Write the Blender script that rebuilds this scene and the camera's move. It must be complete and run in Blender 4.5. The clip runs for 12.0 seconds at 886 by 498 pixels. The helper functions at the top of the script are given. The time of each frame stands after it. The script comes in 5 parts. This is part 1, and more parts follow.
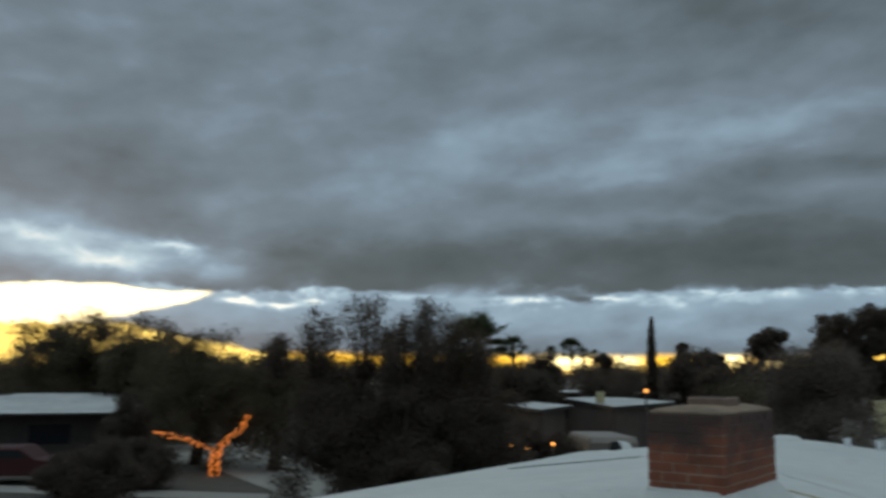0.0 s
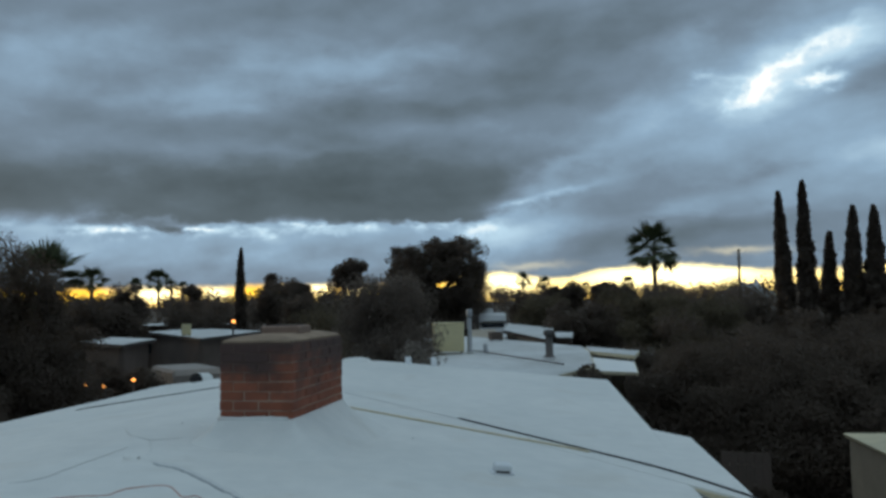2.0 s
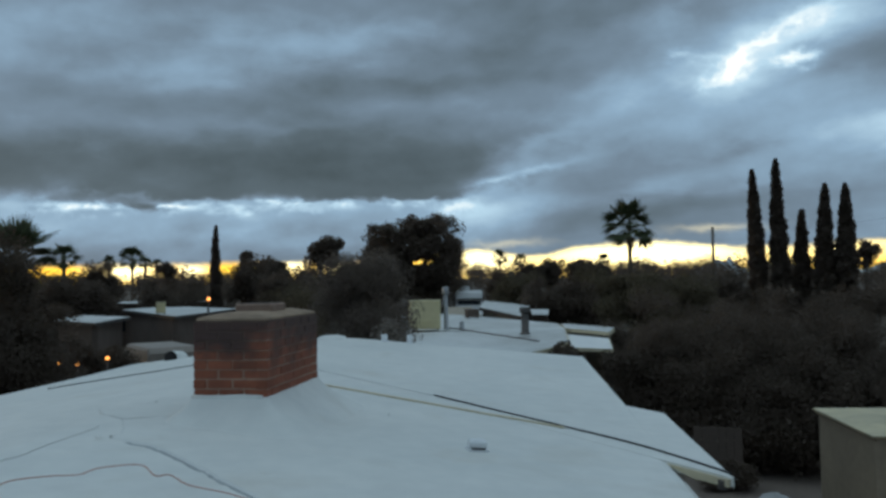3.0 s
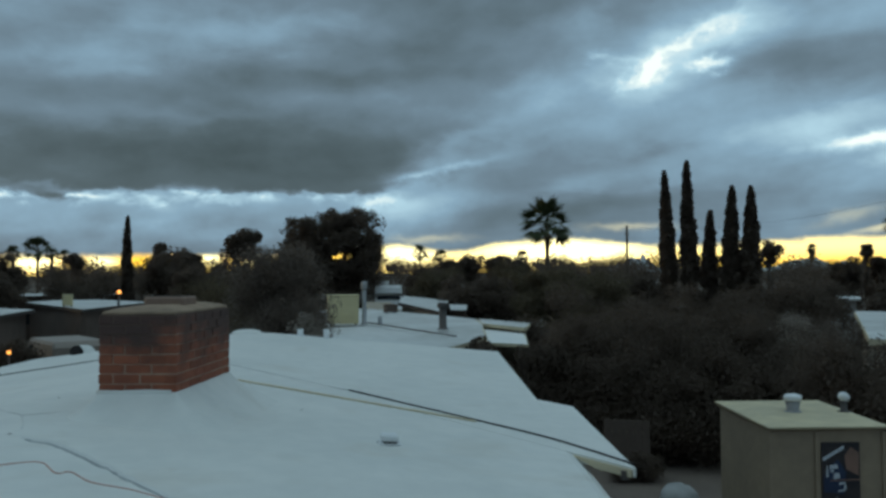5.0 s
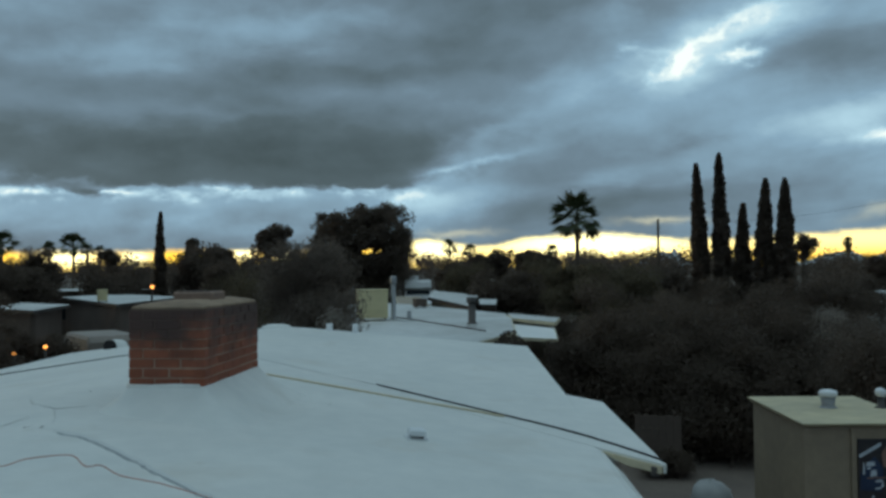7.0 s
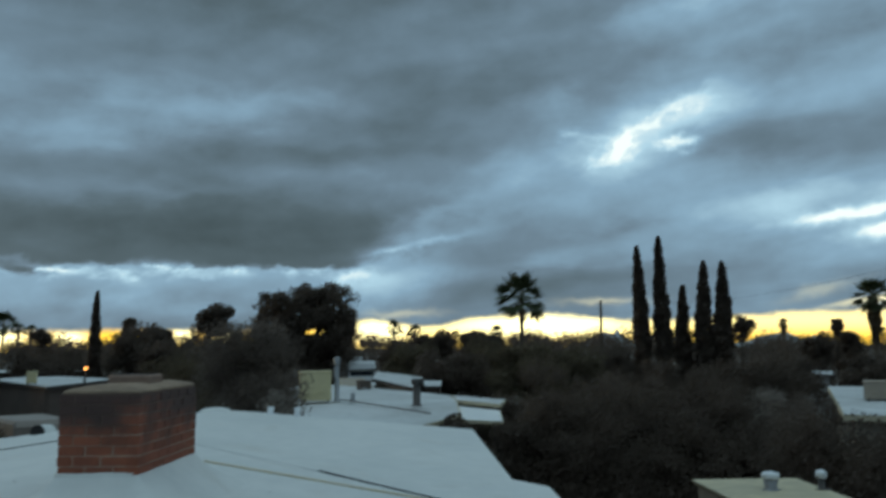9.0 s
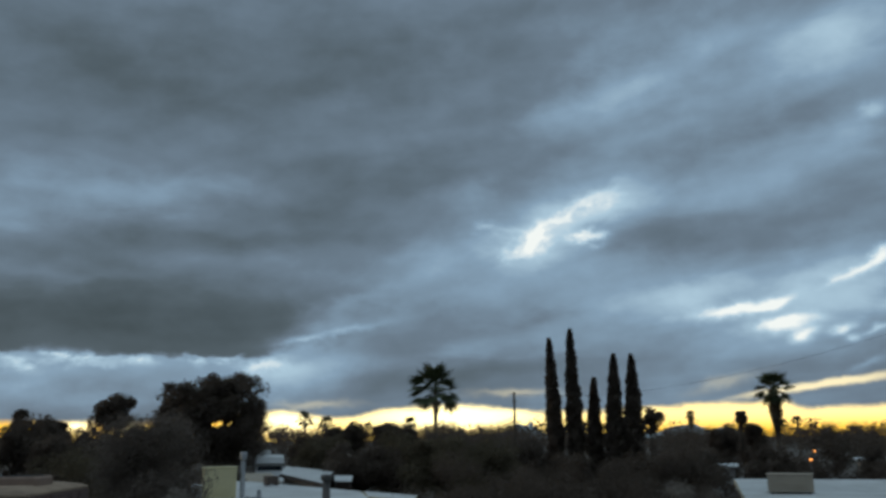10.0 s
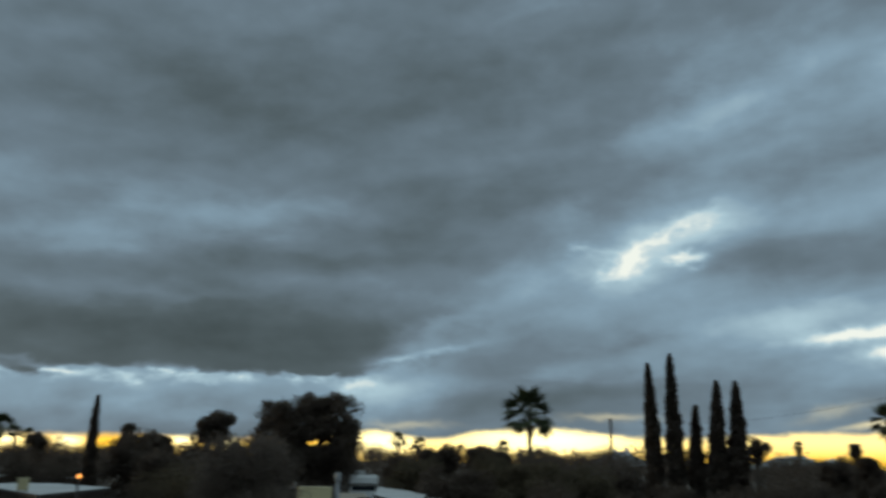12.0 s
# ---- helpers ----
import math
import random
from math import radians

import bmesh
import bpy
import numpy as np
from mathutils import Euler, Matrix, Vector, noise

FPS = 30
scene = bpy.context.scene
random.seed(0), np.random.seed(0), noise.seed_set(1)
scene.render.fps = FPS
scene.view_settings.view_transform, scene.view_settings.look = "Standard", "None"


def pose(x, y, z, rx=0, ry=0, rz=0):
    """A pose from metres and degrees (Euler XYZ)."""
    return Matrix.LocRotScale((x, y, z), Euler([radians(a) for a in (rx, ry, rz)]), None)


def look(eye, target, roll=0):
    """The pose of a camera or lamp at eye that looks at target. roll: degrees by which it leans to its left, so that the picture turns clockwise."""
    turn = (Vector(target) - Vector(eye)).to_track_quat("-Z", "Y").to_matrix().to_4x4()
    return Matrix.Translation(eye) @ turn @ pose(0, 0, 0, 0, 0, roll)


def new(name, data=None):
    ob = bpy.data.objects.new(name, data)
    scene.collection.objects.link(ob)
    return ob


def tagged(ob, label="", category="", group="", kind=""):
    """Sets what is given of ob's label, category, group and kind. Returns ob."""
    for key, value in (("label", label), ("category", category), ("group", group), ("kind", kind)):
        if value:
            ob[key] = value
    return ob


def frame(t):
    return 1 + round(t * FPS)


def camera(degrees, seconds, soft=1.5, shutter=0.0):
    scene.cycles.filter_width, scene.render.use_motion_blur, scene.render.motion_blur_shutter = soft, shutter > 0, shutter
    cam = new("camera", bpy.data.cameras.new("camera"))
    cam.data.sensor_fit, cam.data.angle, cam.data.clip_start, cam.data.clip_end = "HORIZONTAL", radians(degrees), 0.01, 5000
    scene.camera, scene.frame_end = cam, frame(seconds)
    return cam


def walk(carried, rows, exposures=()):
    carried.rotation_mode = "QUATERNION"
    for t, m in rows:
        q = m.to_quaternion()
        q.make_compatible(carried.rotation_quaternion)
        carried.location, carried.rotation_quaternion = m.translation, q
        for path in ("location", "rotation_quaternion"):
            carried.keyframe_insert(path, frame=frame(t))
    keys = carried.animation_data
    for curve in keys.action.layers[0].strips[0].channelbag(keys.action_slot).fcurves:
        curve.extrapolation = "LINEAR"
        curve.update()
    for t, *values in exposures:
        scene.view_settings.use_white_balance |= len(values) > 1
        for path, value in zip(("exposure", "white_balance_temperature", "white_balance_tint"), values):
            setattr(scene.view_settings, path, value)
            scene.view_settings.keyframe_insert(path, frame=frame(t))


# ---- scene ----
cam = camera(56.4, 12.0, soft=3.0, shutter=0.5)
PATH = [
    (0, (-0.205, -0.506, 4.344), (-1.1164, 1.2497, 4.6388), 0.57),
    (0.5, (-0.260, -0.474, 4.338), (-0.9116, 1.3933, 4.6357), 0.59),
    (1, (-0.153, -0.454, 4.353), (-0.5388, 1.4867, 4.6454), 0.15),
    (1.5, (-0.128, -0.426, 4.341), (-0.2549, 1.5590, 4.5501), -0.57),
    (2, (-0.116, -0.363, 4.342), (-0.1024, 1.6332, 4.4685), -0.97),
    (2.5, (-0.115, -0.334, 4.342), (-0.0825, 1.6642, 4.4249), -1.11),
    (4.5, (-0.071, -0.376, 4.345), (0.1790, 1.6076, 4.4065), -0.46),
    (5, (-0.066, -0.388, 4.344), (0.1944, 1.5944, 4.4009), -0.41),
    (5.5, (-0.051, -0.388, 4.340), (0.1860, 1.5973, 4.3900), -0.50),
    (6, (-0.049, -0.381, 4.338), (0.1640, 1.6068, 4.3837), -0.50),
    (6.5, (-0.041, -0.368, 4.340), (0.1476, 1.6229, 4.3827), -0.56),
    (8.5, (-0.045, -0.314, 4.347), (0.1777, 1.6687, 4.4885), -0.48),
    (9, (-0.048, -0.344, 4.356), (0.2727, 1.6160, 4.5927), -0.51),
    (9.5, (-0.045, -0.355, 4.375), (0.3739, 1.5682, 4.7318), -0.60),
    (10, (-0.043, -0.363, 4.401), (0.4715, 1.5173, 4.8489), -0.65),
    (10.5, (-0.089, -0.356, 4.410), (0.5272, 1.4883, 4.8775), -0.71),
    (11, (-0.099, -0.291, 4.414), (0.5667, 1.5338, 4.8907), -0.53),
    (11.5, (-0.051, -0.168, 4.452), (0.4857, 1.6955, 4.9410), 0.20),
    (12, (-0.025, -0.059, 4.484), (0.2666, 1.8563, 4.9815), 1.05),
]
walk(cam, [(t, look(eye, target, roll)) for t, eye, target, roll in PATH],
     exposures=[(0.0, 0.05, 7300, 11), (0.5, 0.09, 7300, 10), (1.0, 0.15, 7150, 10), (1.5, 0.16, 6900, 10), (2.5, 0.2, 6650, 10), (4.5, 0.08, 6620, 2), (6.5, 0.08, 6620, 2), (8.5, 0.08, 6550, 2), (9.0, 0.08, 6500, 2), (9.5, -0.08, 6780, 7), (10.0, -0.1, 6720, 10), (10.5, -0.18, 7050, 6), (12.0, -0.13, 7050, 6)])

# ---- world: heavy evening cloud with a bright gap along the horizon ----

class Nodes:
    """Short hand for building node graphs."""

    def __init__(self, tree):
        self.tree = tree
        tree.nodes.clear()

    def add(self, kind, **props):
        n = self.tree.nodes.new(kind)
        for key, value in props.items():
            if key == "operation":
                n.operation = value
        return n

    def link(self, src, dst):
        if isinstance(src, (int, float)):
            dst.default_value = src
        elif isinstance(src, tuple):
            dst.default_value = src if len(src) == len(dst.default_value) else (*src, 1.0)
        else:
            self.tree.links.new(src, dst)

    def m(self, op, a, b=0.0, c=0.0, clamp=False):
        n = self.add("ShaderNodeMath", operation=op)
        n.use_clamp = clamp
        for i, v in enumerate((a, b, c)):
            self.link(v, n.inputs[i])
        return n.outputs[0]

    def add2(self, a, b):
        return self.m("ADD", a, b)

    def mul(self, a, b):
        return self.m("MULTIPLY", a, b)

    def sub(self, a, b):
        return self.m("SUBTRACT", a, b)

    def step(self, x, lo, hi):
        n = self.add("ShaderNodeMapRange")
        n.interpolation_type = "SMOOTHSTEP"
        self.link(x, n.inputs[0])
        self.link(lo, n.inputs[1])
        self.link(hi, n.inputs[2])
        n.inputs[3].default_value, n.inputs[4].default_value = 0.0, 1.0
        return n.outputs[0]

    def vec(self, x, y, z=0.0):
        n = self.add("ShaderNodeCombineXYZ")
        for i, v in enumerate((x, y, z)):
            self.link(v, n.inputs[i])
        return n.outputs[0]

    def noise(self, v, scale, detail=3.0, rough=0.5, distort=0.0):
        n = self.add("ShaderNodeTexNoise")
        self.link(v, n.inputs["Vector"])
        n.inputs["Scale"].default_value, n.inputs["Detail"].default_value = scale, detail
        n.inputs["Roughness"].default_value, n.inputs["Distortion"].default_value = rough, distort
        return n.outputs["Fac"]

    def mix(self, f, a, b, blend="MIX"):
        n = self.add("ShaderNodeMix")
        n.data_type, n.blend_type, n.clamp_factor = "RGBA", blend, True
        self.link(f, n.inputs[0])
        self.link(a, n.inputs[6])
        self.link(b, n.inputs[7])
        return n.outputs[2]

    def blob(self, az, el, a0, e0, sa, se, lean=0.0):
        """A soft spot round the direction (a0, e0), in degrees, sa by se wide; lean: its rise per degree to the right."""
        da, de = self.sub(az, a0), self.sub(el, e0)
        de = self.sub(de, self.mul(da, lean))
        p = self.add2(self.m("POWER", self.m("ABSOLUTE", self.m("DIVIDE", da, sa)), 2.0), self.m("POWER", self.m("ABSOLUTE", self.m("DIVIDE", de, se)), 2.0))
        return self.m("EXPONENT", self.mul(p, -1.0))


SUN_AZ, SUN_EL = -58.0, 2.5     # degrees to the right of +y, and up


def make_world():
    world = bpy.data.worlds.new("evening_sky")
    world.use_nodes = True
    scene.world = world
    k = Nodes(world.node_tree)
    tc = k.add("ShaderNodeTexCoord").outputs["Generated"]
    sep = k.add("ShaderNodeSeparateXYZ")
    k.link(tc, sep.inputs[0])
    x, y, z = sep.outputs[0], sep.outputs[1], sep.outputs[2]
    az = k.mul(k.m("ARCTAN2", x, y), 180 / math.pi)
    el = k.mul(k.m("ARCSINE", z), 180 / math.pi)
    # soft ragged cloud layer in perspective, its streets running off to the left
    deep_z = k.add2(k.m("MAXIMUM", z, 0.0), 0.13)
    u, v = k.m("DIVIDE", x, deep_z), k.m("DIVIDE", y, deep_z)
    along = k.add2(k.mul(u, -0.64), k.mul(v, 0.77))
    across = k.add2(k.mul(u, 0.77), k.mul(v, 0.64))
    broad = k.noise(k.vec(k.mul(along, 1.0), k.mul(across, 1.9), 2.6), 1.0, 2.0, 0.45, 0.15)
    fine = k.noise(k.vec(k.mul(az, 0.17), k.mul(k.sub(el, k.mul(az, 0.10)), 0.40), 7.7), 1.0, 2.2, 0.45, 0.15)
    rag = k.noise(k.vec(k.mul(az, 0.16), k.mul(el, 0.34), 5.1), 1.0, 5.0, 0.55, 0.3)
    rag2 = k.noise(k.vec(k.mul(az, 0.14), k.mul(el, 0.36), 9.4), 1.0, 5.0, 0.55, 0.3)
    waz = k.add2(az, k.mul(k.sub(rag, 0.5), 8.0))
    wel = k.add2(el, k.mul(k.sub(rag2, 0.5), 3.6))
    curl = k.noise(k.vec(k.mul(az, 0.42), k.mul(el, 0.6), 3.3), 1.0, 4.0, 0.6, 0.2)
    curl2 = k.noise(k.vec(k.mul(az, 0.42), k.mul(el, 0.6), 8.9), 1.0, 4.0, 0.6, 0.2)
    saz = k.add2(k.add2(az, k.mul(k.sub(rag2, 0.5), 1.6)), k.mul(k.sub(curl, 0.5), 4.2))
    sel = k.add2(k.add2(el, k.mul(k.sub(rag, 0.5), 0.8)), k.mul(k.sub(curl2, 0.5), 2.3))
    thin = k.add2(0.41, k.add2(k.mul(k.sub(broad, 0.5), 0.17), k.add2(k.mul(k.sub(fine, 0.5), 0.28), k.mul(k.sub(curl, 0.5), 0.12))))
    west = k.blob(az, 0.0, 0.0, 0.0, 75.0, 1.0)
    # how thin the cloud is: broad soft patches first, then the sharp breaks
    for a0, e0, s1, s2, lean, power in BANKS_AHEAD + BANKS_RIGHT + BANKS_HIGH + BANKS_WEST:
        thin = k.add2(thin, k.mul(k.blob(waz, wel, a0, e0, s1, s2, lean), power))
    # a heavy bank ahead with a crisp lower edge, and the paler strip under it
    rise = k.mul(k.m("MAXIMUM", k.sub(az, 2.0), 0.0), 0.26)
    rim = k.add2(k.add2(rise, 5.4), k.add2(k.mul(k.sub(rag, 0.5), 2.6), k.mul(k.sub(curl2, 0.5), 1.7)))
    soft = k.add2(0.25, k.add2(k.mul(k.step(fine, 0.4, 0.65), 0.9), k.mul(k.step(az, 0.0, 10.0), 1.0)))
    under = k.sub(rim, el)
    ahead = k.mul(k.sub(1.0, k.step(az, 3.0, 14.0)), k.step(az, -62.0, -40.0))
    bank = k.mul(k.sub(1.0, k.step(under, k.mul(soft, -1.0), k.mul(soft, 0.5))), k.step(under, -5.5, -1.6))
    thin = k.sub(thin, k.mul(k.mul(bank, ahead), 0.19))
    strip = k.mul(k.step(under, k.mul(soft, -0.6), k.mul(soft, 0.6)), k.sub(1.0, k.step(under, 0.9, 4.5)))
    glint = k.mul(k.mul(k.step(under, -0.1, 0.2), k.sub(1.0, k.step(under, 0.3, 1.1))), k.mul(k.mul(k.step(curl, 0.45, 0.7), k.step(broad, 0.38, 0.6)), k.sub(1.0, k.mul(k.step(az, -2.0, 6.0), 0.7))))
    thin = k.add2(thin, k.mul(ahead, k.add2(k.mul(strip, 0.19), k.mul(glint, 0.24))))
    for a0, e0, s1, s2, lean, power in BREAKS_AHEAD + BREAKS_WEST:
        thin = k.add2(thin, k.mul(k.blob(saz, sel, a0, e0, s1, s2, lean), power))
    haz, hel = k.mul(k.add2(az, saz), 0.5), k.mul(k.add2(el, sel), 0.5)
    for a0, e0, s1, s2, lean, power in BREAKS_RIGHT + BREAKS_STRIP:
        thin = k.add2(thin, k.mul(k.blob(haz, hel, a0, e0, s1, s2, lean), power))
    ramp = k.add("ShaderNodeValToRGB")
    k.link(thin, ramp.inputs[0])
    marks = ramp.color_ramp.elements
    marks[0].position, marks[0].color = SKY.tones[0][0], (*SKY.tones[0][1], 1)
    marks[1].position, marks[1].color = SKY.tones[-1][0], (*SKY.tones[-1][1], 1)
    for p, c in SKY.tones[1:-1]:
        marks.new(p).color = (*c, 1)
    col = ramp.outputs[0]
    # yellow gap over the horizon
    top = k.add2(1.25, k.add2(k.mul(k.step(az, -4.0, 3.0), 0.42), k.mul(k.m("MAXIMUM", k.sub(az, 27.0), 0.0), k.mul(k.sub(1.0, k.step(az, 36.0, 39.0)), 0.055))))
    for a0, wide, more in ((3.8, 1.5, 0.3), (15.5, 4.6, 0.62), (8.3, 1.7, -0.4), (30.0, 3.0, 0.15)):
        top = k.add2(top, k.mul(k.blob(az, 0.0, a0, 0.0, wide, 1.0), more))
    top = k.add2(top, k.mul(k.sub(curl, 0.5), 0.9))
    gap = k.mul(k.step(k.sub(top, el), -0.25, 0.35), k.step(west, 0.3, 0.6))
    deep = k.mul(k.sub(1.0, k.step(az, -3.0, 4.0)), 0.9)
    warm = k.mix(k.step(k.sub(el, deep), 0.2, 1.6), SKY.glow, k.mix(k.step(az, 22.0, 30.0), SKY.glow_top, SKY.pale))
    for a0, e0, s1, s2 in ((15.8, 1.5, 6.8, 1.1), (4.8, 1.2, 2.4, 1.0), (-19.0, 0.8, 1.8, 0.6), (-15.0, 0.8, 0.9, 0.6), (-8.2, 1.1, 0.8, 0.6), (-5.5, 1.1, 0.9, 0.7)):
        warm = k.mix(k.blob(az, el, a0, e0, s1, s2), warm, SKY.hot)
    col = k.mix(gap, col, warm)
    rays = k.blob(az, k.add2(el, k.mul(k.sub(curl2, 0.5), 0.7)), 39.6, 3.05, 6.2, 0.34, 0.135)
    col = k.mix(k.mul(k.step(rays, 0.2, 1.0), 0.85), col, SKY.cream)
    for a0, e0, s1, s2, lean, power in ((20.2, 3.0, 2.4, 0.22, 0.0, 0.28), (33.8, 3.4, 1.8, 0.3, 0.25, 0.18), (6.4, 2.3, 2.2, 0.2, 0.0, 0.25)):
        col = k.mix(k.mul(k.blob(haz, hel, a0, e0, s1, s2, lean), power), col, SKY.cream)
    # white-hot gap round the hidden sun, a grey cloud's edge cutting into it
    nel = k.add2(el, k.add2(k.mul(k.sub(rag, 0.5), 0.5), k.mul(k.sub(curl2, 0.5), 0.8)))
    lid = k.step(k.sub(k.add2(5.15, k.mul(k.blob(az, 0.0, -51.0, 0.0, 4.0, 1.0), 0.25)), nel), -0.1, 0.2)
    floor_el = k.add2(3.7, k.mul(k.add2(az, 47.5), 0.27))
    sunny = k.mul(k.mul(lid, k.step(k.sub(nel, floor_el), -0.15, 0.3)), k.mul(k.sub(1.0, k.step(az, -44.0, -42.6)), k.step(az, -84.0, -72.0)))
    col = k.mix(sunny, col, SKY.sun)
    slope = k.m("MINIMUM", k.m("MAXIMUM", k.mul(k.sub(-35.5, az), 0.2), 0.0), 2.5)
    low = k.sub(k.add2(k.add2(0.65, slope), k.mul(k.sub(curl, 0.5), 1.0)), el)
    low = k.mul(k.step(low, 0.0, 0.5), k.mul(k.sub(1.0, k.step(az, -40.0, -28.0)), k.step(az, -84.0, -72.0)))
    col = k.mix(low, col, SKY.glow_top)
    # overhead, out of view, the sky is made brighter to light the roof
    col = k.mix(k.step(el, 30.0, 70.0), col, SKY.zenith)
    # clear evening sky behind the layer
    sky = k.add("ShaderNodeTexSky")
    sky.sky_type, sky.sun_disc = "NISHITA", False
    sky.sun_elevation, sky.sun_rotation = radians(SUN_EL), radians(SUN_AZ)
    bg, bg2, out, both = k.add("ShaderNodeBackground"), k.add("ShaderNodeBackground"), k.add("ShaderNodeOutputWorld"), k.add("ShaderNodeAddShader")
    k.link(col, bg.inputs[0])
    k.link(sky.outputs[0], bg2.inputs[0])
    bg.inputs[1].default_value, bg2.inputs[1].default_value = 1.0, 0.003
    k.link(bg.outputs[0], both.inputs[0])
    k.link(bg2.outputs[0], both.inputs[1])
    k.link(both.outputs[0], out.inputs[0])


class SKY:
    tones = [(0.0, (0.046, 0.066, 0.078)), (0.22, (0.087, 0.122, 0.151)), (0.42, (0.150, 0.214, 0.286)), (0.60, (0.240, 0.368, 0.505)), (0.78, (0.43, 0.62, 0.77)), (1.0, (0.93, 1.0, 1.0))]
    hot = (2.6, 2.3, 1.25)
    pale = (1.65, 1.30, 0.55)
    glow, glow_top, cream, sun, zenith = (1.5, 0.86, 0.09), (1.45, 1.05, 0.29), (1.25, 1.10, 0.68), (2.3, 2.0, 1.25), (0.46, 0.63, 0.76)


# cloud banks: azimuth, elevation, width, height, lean, how much thinner (+) or thicker (-)
BANKS_AHEAD = [
    (-10.4, 7.9, 11.7, 1.77, 0.0, -0.13), (-1.1, 8.7, 8.4, 1.52, 0.1, -0.06), (-10.4, 10.3, 7.2, 0.58, 0.0, 0.07), (-0.3, 11.3, 5.8, 0.75, 0.05, 0.08), (-16.7, 11.9, 6.6, 0.83, 0.0, -0.05),
    (1.6, 13.2, 10.1, 0.82, 0.06, -0.07), (-17.3, 14.6, 6.6, 1.53, 0.0, 0.08), (-4.9, 15.3, 4.5, 1.27, 0.0, 0.06), (9.6, 16.6, 9.8, 1.1, 0.12, -0.1), (12.6, 11.3, 5.8, 2.27, 0.2, 0.06),
    (5.9, 7.0, 4.3, 0.62, 0.18, 0.12), (14.9, 4.1, 5.8, 1.08, 0.03, -0.07), (17.6, 6.0, 4.5, 0.5, 0.0, 0.07), (-13.3, 3.9, 9.0, 0.67, 0.0, -0.05), (-5.2, 11.7, 10.5, 2.2, 0.0, -0.08),
]
BANKS_RIGHT = [
    (27.5, 12.4, 13.0, 8.07, 0.0, 0.19), (22.1, 13.2, 4.8, 2.17, 0.35, 0.15), (26.1, 15.5, 3.9, 1.32, 0.45, 0.14), (32.0, 12.7, 4.2, 1.71, 0.1, -0.11), (32.4, 9.0, 3.8, 1.11, 0.15, 0.16),
    (21.3, 7.9, 3.5, 0.56, 0.15, -0.09), (7.5, 8.3, 3.5, 0.85, 0.3, 0.18), (5.9, 4.3, 3.9, 1.41, 0.1, 0.12), (31.6, 13.4, 4.8, 1.58, 0.1, -0.12), (38.7, 12.4, 5.1, 1.3, 0.18, -0.09),
    (35.8, 19.0, 8.3, 1.16, 0.28, -0.08), (42.8, 18.7, 2.9, 1.55, 0.2, 0.13), (28.9, 23.4, 7.1, 1.66, 0.3, 0.14), (42.9, 24.5, 5.0, 2.33, 0.2, 0.18), (38.2, 7.4, 7.0, 1.96, 0.2, 0.17),
    (41.6, 8.6, 4.8, 2.61, 0.45, 0.17),
]
BANKS_HIGH = [
    (0.6, 17.8, 16.8, 7.48, 0.0, -0.05), (46.4, 23.2, 6.8, 3.75, 0.2, 0.12), (23.7, 4.8, 12.6, 1.6, 0.05, -0.1), (34.0, 25.3, 9.1, 3.77, 0.1, 0.1), (-10.4, 23.7, 8.9, 4.1, 0.0, -0.08),
    (6.1, 24.8, 13.4, 3.71, 0.15, -0.15), (-10.7, 15.9, 5.6, 1.58, 0.1, 0.06), (13.6, 18.5, 7.8, 1.24, 0.05, -0.08), (0.8, 16.2, 9.5, 0.91, 0.05, 0.06), (18.7, 27.5, 6.8, 2.2, 0.3, -0.06),
]
BANKS_WEST = [
    (-52.4, 12.1, 7.2, 2.12, 0.0, -0.08), (-36.7, 20.5, 10.7, 3.7, 0.0, -0.05), (-37.8, 7.7, 6.5, 1.35, 0.0, -0.05), (-26.9, 14.0, 10.3, 2.14, 0.2, 0.08), (-7.5, 14.7, 8.2, 1.32, 0.15, 0.08),
    (-18.9, 9.3, 11.5, 1.16, 0.03, -0.05), (-50.8, 7.6, 7.7, 1.98, -0.05, 0.36), (-42.2, 7.0, 2.2, 1.52, 0.0, 0.1), (-46.3, 7.5, 4.2, 1.48, 0.05, 0.12),
]
# breaks in the cloud, in the same order
BREAKS_AHEAD = [
    (21.9, 13.5, 1.1, 0.8, 0.25, 0.42), (23.4, 14.6, 1.0, 0.42, 0.5, 0.12), (24.8, 15.4, 1.4, 0.53, 0.5, 0.13), (26.6, 16.1, 1.5, 0.62, 0.4, 0.15), (25.8, 13.4, 0.9, 0.39, 0.1, 0.3),
    (18.4, 14.4, 0.8, 0.33, 0.1, 0.13), (20.1, 14.1, 1.1, 0.33, -0.1, 0.1), (20.9, 12.2, 1.0, 0.33, 0.3, 0.12), (3.5, 4.9, 1.8, 0.39, 0.05, 0.2), (-17.3, 5.3, 3.9, 0.29, 0.0, 0.2),
    (-7.2, 5.2, 3.3, 0.31, 0.0, 0.14),
]
